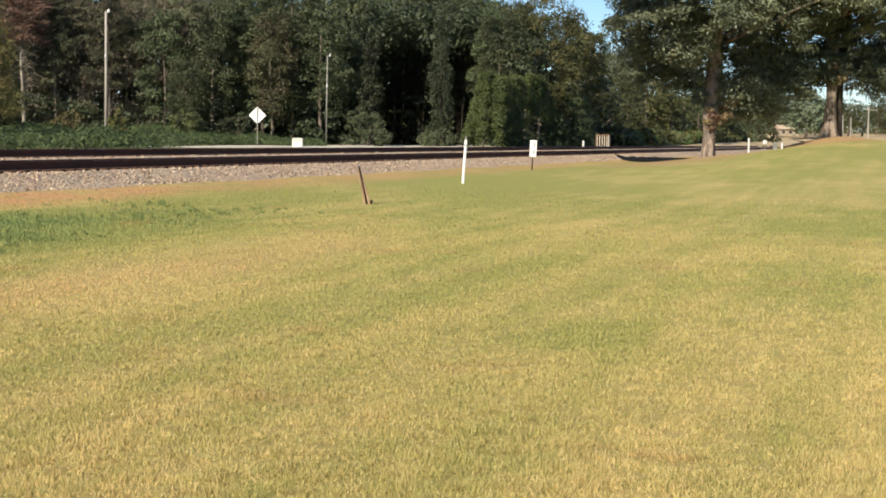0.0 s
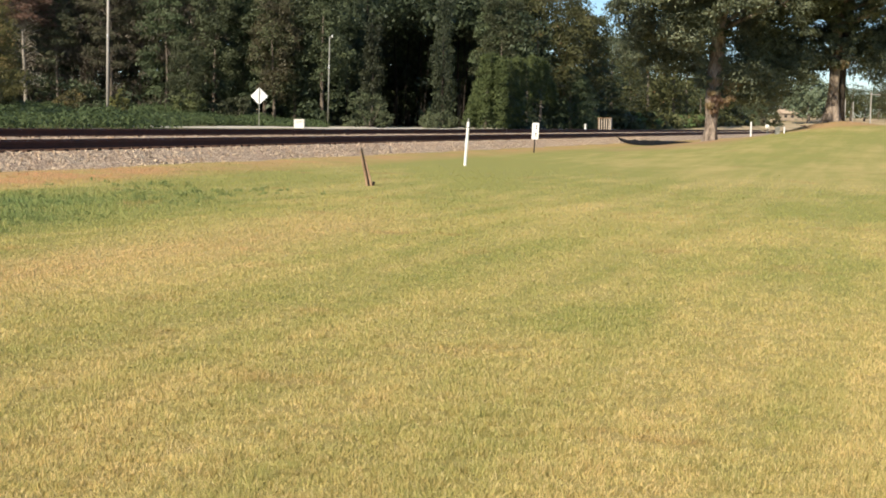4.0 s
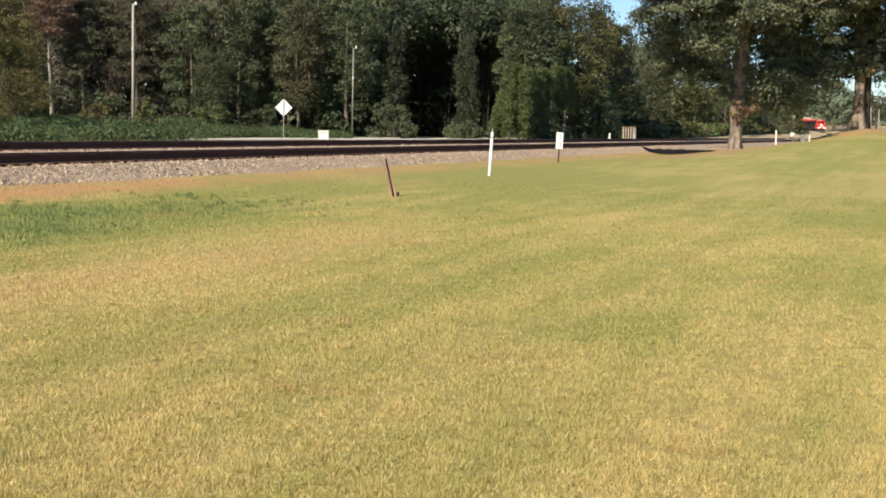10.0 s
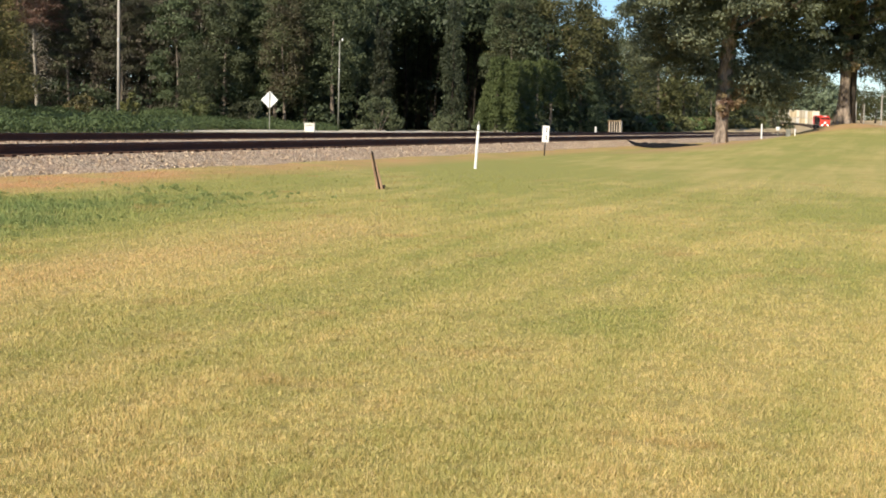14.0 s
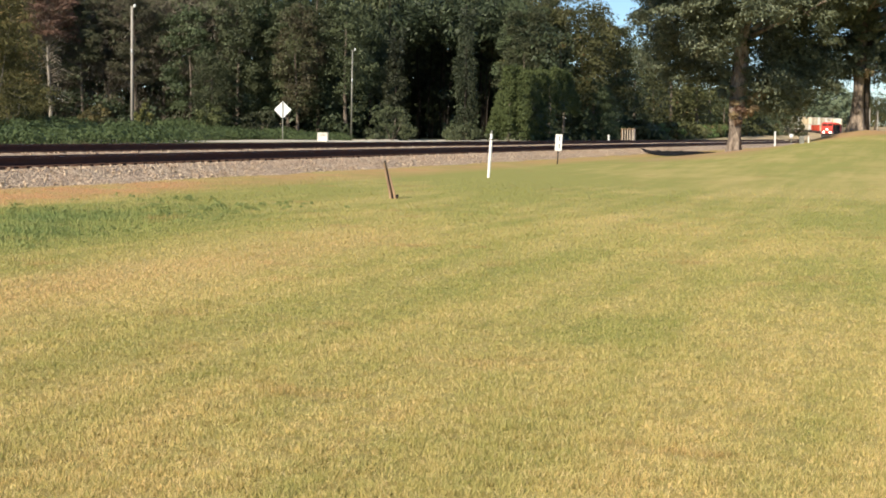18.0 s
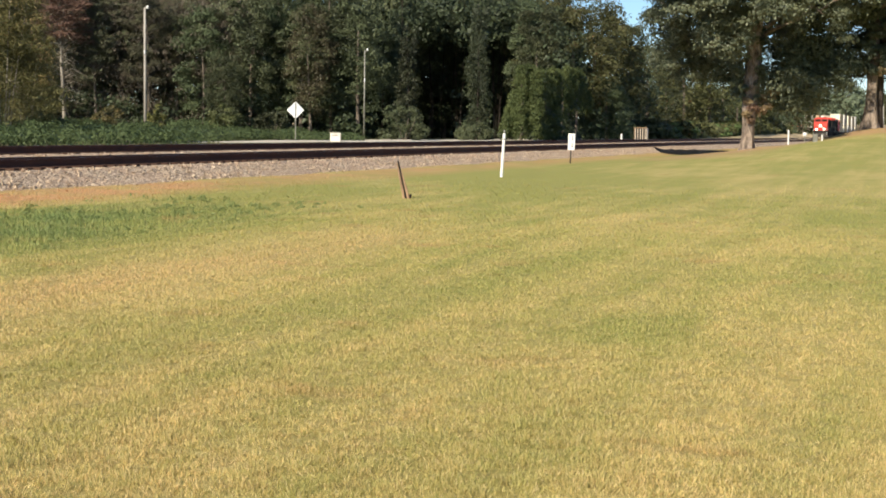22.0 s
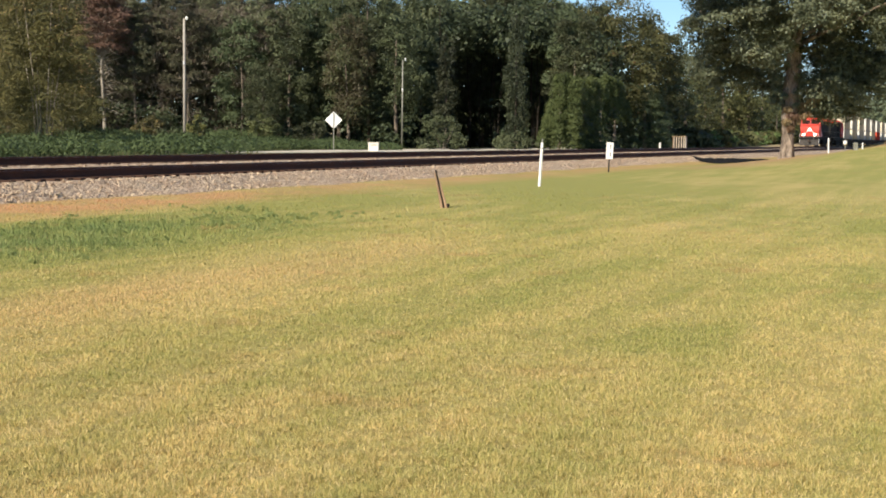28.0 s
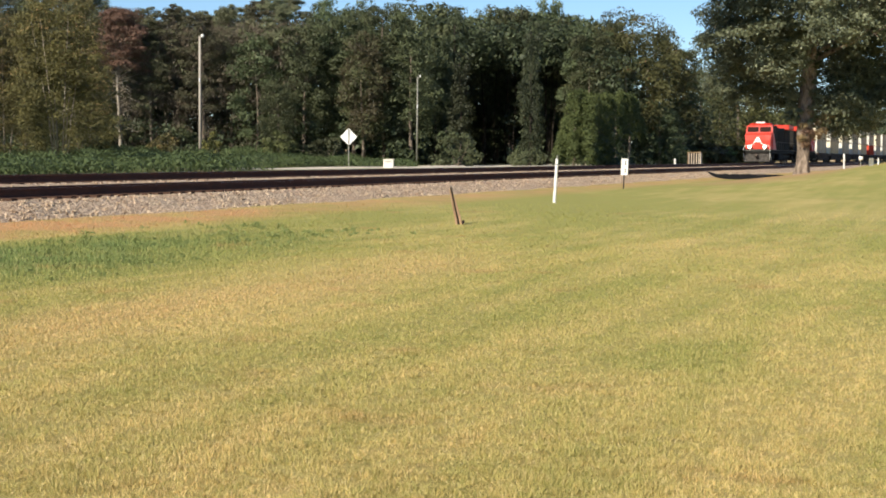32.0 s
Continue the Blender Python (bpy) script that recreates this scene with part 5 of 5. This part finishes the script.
def locomotive():
    red = plain("red_paint", (0.44, 0.032, 0.018), (0.58, 0.052, 0.032), 1.2, 25, 0.55, 0, 0.25, 0.05, 0.003)
    black = plain("black_paint", (0.010, 0.010, 0.010), (0.032, 0.030, 0.027), 1.5, 25, 0.9, 0, 0.08)
    grime = plain("grimy_steel", (0.05, 0.045, 0.04), (0.17, 0.155, 0.14), 1.5, 22, 0.8, 0.2, 0.3)
    soot = plain("sooty_plough", (0.022, 0.020, 0.018), (0.12, 0.11, 0.10), 3.0, 9, 0.85, 0.1, 0.2, 0.6, 0.02)
    white = plain("white_trim", (0.70, 0.68, 0.63), (0.85, 0.84, 0.80), 2, 30, 0.5, 0, 0.4, 0.05, 0.002)
    steel = plain("wheel_steel", (0.06, 0.045, 0.035), (0.15, 0.12, 0.10), 3, 30, 0.6, 0.6, 0.4)
    glass, nt, p = shader("cab_glass", 0.6, 0, 0.03)
    p.inputs["Base Color"].default_value = (0.030, 0.014, 0.012, 1)
    lamp, nt, p = shader("lit_lamp", 0.3)
    p.inputs["Base Color"].default_value = (1, 0.95, 0.8, 1)
    p.inputs["Emission Color"].default_value = (1.0, 0.88, 0.62, 1)
    p.inputs["Emission Strength"].default_value = 10.0
    L = 22.3
    eng = thing("locomotive", pose(0, 0, 0), "red diesel freight locomotive with white nose emblem and lit headlights", "locomotive")
    F = L / 2
    # frame, pilot and steps
    part("underframe", Build().box((0, 0, 1.28), (L - 1.6, 2.9, 0.42), 0.05), black, eng)
    pilot = Build().prism([(-1.42, 0.16), (1.42, 0.16), (1.52, 0.45), (1.52, 1.5), (-1.52, 1.5), (-1.52, 0.45)], 0.3, Matrix.Translation((F - 0.75, 0, 0)) @ Matrix(((0, 0, 1, 0), (1, 0, 0, 0), (0, 1, 0, 0), (0, 0, 0, 1))))
    part("pilot", pilot, soot, eng, "grimy dark grey snow plough")
    part("plough_edge", Build().box((F - 0.42, 0, 0.24), (0.10, 2.6, 0.07), 0.03), grime, eng, "pale worn lower edge")
    part("end_sill", Build().box((F - 0.55, 0, 1.3), (0.5, 3.05, 0.34), 0.04), black, eng)
    part("coupler", Build().box((F - 0.15, 0, 0.9), (0.7, 0.34, 0.34), 0.08), steel, eng)
    for sgn in (-1, 1):
        for k in range(3):
            part("step", Build().box((F - 1.0, sgn * 1.38, 0.45 + 0.3 * k), (0.7, 0.3, 0.05), 0.01), white if k == 0 else grime, eng)
        # handrails curving from the plough to the walkway
        part("handrail", Build().tube([(F - 0.30, sgn * 0.75, 1.42), (F - 0.30, sgn * 0.8, 1.95), (F - 0.3, sgn * 1.25, 2.05), (F - 0.32, sgn * 1.48, 1.75), (F - 0.34, sgn * 1.5, 0.6), (F - 0.42, sgn * 1.4, 0.4)], [0.024] * 6, 6), white, eng, "white handrail")
        part("side_handrail", Build().tube([(F - 6.0, sgn * 1.46, 2.45), (-F + 1.2, sgn * 1.46, 2.45)], [0.03, 0.03], 5), grime, eng)
        for k in range(9):
            x = F - 6.0 - k * (L - 7.4) / 8
            part("stanchion", Build().tube([(x, sgn * 1.46, 1.5), (x, sgn * 1.46, 2.45)], [0.022, 0.022], 5), grime, eng)
    part("walkway", Build().box((0, 0, 1.52), (L - 1.1, 3.0, 0.06), 0.01), grime, eng)
    # nose: wide, sloping back to the windscreen
    nose = Build()
    hw = 1.48
    prof = [(F - 0.95, 1.62), (F - 0.95, 2.6), (F - 1.05, 3.2), (F - 1.3, 3.46), (F - 2.6, 3.50), (F - 2.6, 1.62)]
    vs = [(x, y, z) for y in (-hw, hw) for x, z in prof]
    vs = [(x, y * (0.90 if z > 3.2 and x > F - 2 else (0.94 if x > F - 1.0 else 1)), z) for x, y, z in vs]
    n = len(prof)
    nose.add(vs, [tuple(range(n)), tuple(range(n, 2 * n))[::-1]] + [(i, (i + 1) % n, n + (i + 1) % n, n + i) for i in range(n)])
    part("nose", nose, red, eng)
    # cab
    cab = Build()
    prof = [(F - 2.3, 1.55), (F - 1.95, 3.36), (F - 2.25, 4.28), (F - 2.6, 4.48), (F - 5.0, 4.48), (F - 5.0, 1.55)]
    vs = []
    for y in (-1, 1):
        for x, z in prof:
            vs.append((x, y * (1.54 if z < 4.0 else (1.45 if z < 4.4 else 1.1)), z))
    n = len(prof)
    cab.add(vs, [tuple(range(n)), tuple(range(n, 2 * n))[::-1]] + [(i, (i + 1) % n, n + (i + 1) % n, n + i) for i in range(n)])
    part("cab", cab, red, eng)
    part("cab_roof", Build().box((F - 3.7, 0, 4.52), (2.4, 2.2, 0.12), 0.05), red, eng)
    part("roof_unit", Build().box((F - 3.2, 0, 4.66), (0.9, 1.0, 0.2), 0.05), white, eng, "pale air unit on the cab roof")
    for sgn in (-1, 1):
        m = Matrix.Translation((F - 2.085, sgn * 0.70, 3.86)) @ Matrix.Rotation(radians(-18.0), 4, "Y")
        part("windscreen", Build().box((0, 0, 0), (0.04, 1.24, 0.60), 0.015, m.to_3x3()).mesh("windscreen", glass), None, eng, "dark windscreen").matrix_basis = Matrix.Translation(m.translation)
        part("cab_window", Build().box((F - 3.4, sgn * 1.53, 3.75), (1.5, 0.05, 0.7), 0.02), glass, eng, "dark side window")
        part("number_board", Build().box((F - 1.32, sgn * 1.05, 3.12), (0.2, 0.5, 0.2), 0.02), black, eng)
        part("ditch_light", Build().tube([(F - 0.52, sgn * 0.86, 1.86), (F - 0.36, sgn * 0.86, 1.86)], [0.13, 0.15], 12), lamp, eng, "lit warm headlamp")
        part("lamp_housing", Build().box((F - 0.62, sgn * 0.86, 1.86), (0.2, 0.46, 0.4), 0.05), white, eng)
        # white sweep on the nose's foot
        part("nose_stripe", Build().box((F - 0.93, sgn * 0.72, 2.08), (0.03, 0.75, 0.09), 0.01, pose(0, 0, 0, -sgn * 28).to_3x3()), white, eng, "white stripe")
    part("headlight", Build().tube([(F - 1.05, 0, 2.66), (F - 0.88, 0, 2.66)], [0.09, 0.11], 12), lamp, eng, "lit warm headlamp")
    # emblem, a plain pale shape
    emblem = [(-0.62, 0.0), (-0.22, 0.12), (0.0, 0.1), (0.22, 0.12), (0.62, 0.0), (0.42, 0.42), (0.2, 0.82), (0.0, 0.95), (-0.2, 0.82), (-0.42, 0.42)]
    part("nose_emblem", Build().prism([(a * 0.72, b * 0.72) for a, b in emblem], 0.02, Matrix.Translation((F - 0.952, 0, 2.32)) @ Matrix(((0, 0, 1, 0), (1, 0, 0, 0), (0, 1, 0, 0), (0, 0, 0, 1)))), white, eng, "plain white emblem shape")
    # hood in sections
    for x0, x1, w, top in ((F - 5.1, F - 8.2, 1.25, 4.35), (F - 8.2, F - 15.6, 0.98, 4.2), (F - 15.6, F - 20.6, 1.0, 4.25)):
        part("hood", Build().box(((x0 + x1) / 2, 0, (1.55 + top) / 2), (x0 - x1 - 0.04, 2 * w, top - 1.55), 0.12), black, eng, "black engine hood")
    part("radiator", Build().box((F - 18.3, 0, 4.35), (4.4, 3.0, 0.6), 0.1), red, eng)
    part("exhaust_stack", Build().box((F - 11.0, 0, 4.3), (1.2, 0.5, 0.3), 0.04), black, eng)
    for k in range(6):
        for sgn in (-1, 1):
            part("hood_door", Build().box((F - 8.8 - k * 1.12, sgn * 0.985, 2.9), (1.0, 0.03, 1.9), 0.01), black, eng)
    part("fuel_tank", Build().box((0, 0, 0.75), (6.0, 2.8, 0.8), 0.15), black, eng)
    for xc in (F - 4.4, -F + 4.4):
        part("bogie_frame", Build().box((xc, 1.0, 0.75), (4.6, 0.2, 0.5), 0.06).box((xc, -1.0, 0.75), (4.6, 0.2, 0.5), 0.06), black, eng)
        for dx in (-1.85, 0, 1.85):
            wheelset(eng, xc + dx, 0.53, steel)
    return eng, L


def wagons():
    """Well wagons, each with two boxes stacked in it."""
    dark = plain("wagon_paint", (0.03, 0.022, 0.018), (0.085, 0.06, 0.045), 1.0, 20, 0.8, 0.1, 0.3)
    steel = plain("wagon_wheel", (0.05, 0.04, 0.03), (0.13, 0.10, 0.08), 3, 30, 0.6, 0.6, 0.4)
    LW, LB = 17.6, 12.2
    car = thing("well_wagon", pose(0, 0, 0), "dark brown well wagon carrying two stacked containers", "wagon", "wagons of the train")
    for sgn in (-1, 1):
        part("side_sill", Build().box((0, sgn * 1.36, 0.85), (12.8, 0.14, 1.0), 0.03), dark, car)
        for k in range(11):
            part("side_post", Build().box((-6 + 1.2 * k, sgn * 1.45, 0.85), (0.12, 0.08, 0.9), 0.01), dark, car)
        part("end_deck", Build().box((sgn * 7.6, 0, 1.15), (2.2, 2.6, 0.3), 0.04), dark, car)
        part("bulkhead", Build().box((sgn * 6.45, 0, 0.8), (0.12, 2.6, 0.9), 0.02), dark, car)
        part("coupler", Build().box((sgn * 8.8, 0, 0.9), (0.7, 0.25, 0.28), 0.05), steel, car)
        part("bogie_frame", Build().box((sgn * 7.6, 0.98, 0.6), (2.4, 0.16, 0.35), 0.05).box((sgn * 7.6, -0.98, 0.6), (2.4, 0.16, 0.35), 0.05), dark, car)
        for dx in (-0.88, 0.88):
            wheelset(car, sgn * 7.6 + dx, 0.42, steel)
    part("floor", Build().box((0, 0, 0.42), (12.8, 2.6, 0.1)), dark, car)

    paints = {"white": ((0.48, 0.46, 0.41), (0.66, 0.64, 0.58)), "cream": ((0.58, 0.52, 0.38), (0.75, 0.69, 0.54)), "grey": ((0.40, 0.40, 0.38), (0.56, 0.56, 0.54)),
              "red": ((0.42, 0.05, 0.03), (0.55, 0.09, 0.05))}
    proto = {}
    for nm, (a, b) in paints.items():
        paint = plain("container_" + nm, a, b, 0.8, 18, 0.8, 0, 0.15, 0.1, 0.004)
        # side paint: streaks of dirt, and the sides' shade put into the darkening
        worn = plain("container_side_shade_" + nm, tuple(q * f for q, f in zip(a, (0.52, 0.45, 0.36))), tuple(q * f for q, f in zip(b, (0.82, 0.75, 0.63))), 0.5, 9, 0.85, 0, 0.12, 0.1, 0.004, stretch=(1, 1, 0.3))
        box = thing("container", pose(0, 0, 0), nm + " corrugated steel shipping container on a wagon", "container", "containers on the train")
        h, w = 2.75, 2.44
        for sgn in (-1, 1):
            wallb = Build()
            pts = []
            k, x = 0, -LB / 2 + 0.12
            while x < LB / 2 - 0.12:
                pts += [(x, 0), (x + 0.09, 0), (x + 0.13, 0.036), (x + 0.22, 0.036)]
                x += 0.278
            vs = [(px, sgn * (w / 2 - 0.05 + py), z) for px, py in pts for z in (0.16, h - 0.1)]
            wallb.add(vs, [(2 * i, 2 * i + 2, 2 * i + 3, 2 * i + 1) for i in range(len(pts) - 1)])
            part("side_wall", wallb, worn, box, "dirt-streaked side wall with shade put into its darkened paint")
            part("end_wall", Build().box((sgn * (LB / 2 - 0.06), 0, h / 2), (0.06, w - 0.2, h - 0.25), 0.01), paint, box)
            for k in range(4):
                part("end_rib", Build().box((sgn * (LB / 2 - 0.02), -0.9 + 0.6 * k, h / 2), (0.04, 0.08, h - 0.4), 0.01), paint, box)
            for s2 in (-1, 1):
                part("corner_post", Build().box((sgn * (LB / 2 - 0.08), s2 * (w / 2 - 0.07), h / 2), (0.16, 0.14, h), 0.015), paint, box)
            for z in (0.08, h - 0.05):
                part("rail_beam", Build().box((0, sgn * (w / 2 - 0.05), z), (LB - 0.3, 0.1, 0.14 if z < 1 else 0.1), 0.01), worn, box)
        part("roof", Build().box((0, 0, h - 0.04), (LB - 0.1, w - 0.12, 0.05), 0.01), paint, box)
        part("base", Build().box((0, 0, 0.1), (LB - 0.1, w - 0.2, 0.1), 0.01), dark, box)
        proto[nm] = box
    order = (("white", "cream"), ("cream", "white"), ("white", "cream"), ("white", "white"), ("cream", "white"), ("red", "white"), ("white", "cream"), ("white", "white"),
             ("white", "white"), ("grey", "white"), ("white", "cream"), ("white", "white"), ("red", "white"), ("white", "white"), ("grey", "white"))
    made, used = [], set()
    for k, pair in enumerate(order):
        front = 45.6 + k * (LW + 0.3)
        c = car if k == 0 else copy_thing(car, pose(0, 0, 0))
        made.append((c, front, LW, 0.0))
        for lift, nm in ((0.5, pair[0]), (0.5 + 2.76, pair[1])):
            ob = proto[nm] if nm not in used else copy_thing(proto[nm], pose(0, 0, 0))
            used.add(nm)
            made.append((ob, front, LW, lift))
    return made


ground()
railway()
forest()
lawn_oaks()
roadside()
engine, engine_length = locomotive()
helper = tagged(copy_thing(engine, pose(0, 0, 0)), "second red and black diesel locomotive coupled back to front", "locomotive")
train = [(engine, 0.0, engine_length, 0.0), (helper, 22.7, engine_length, 0.0)] + wagons()
weeds()
grass()


def motions():
    for ob, front, length, lift in train:
        rows = rolling(front, length, lift)
        if ob is helper:
            rows = [(t, m @ pose(0, 0, 0, 0, 0, 180)) for t, m in rows]
        walk(ob, rows)


motions()
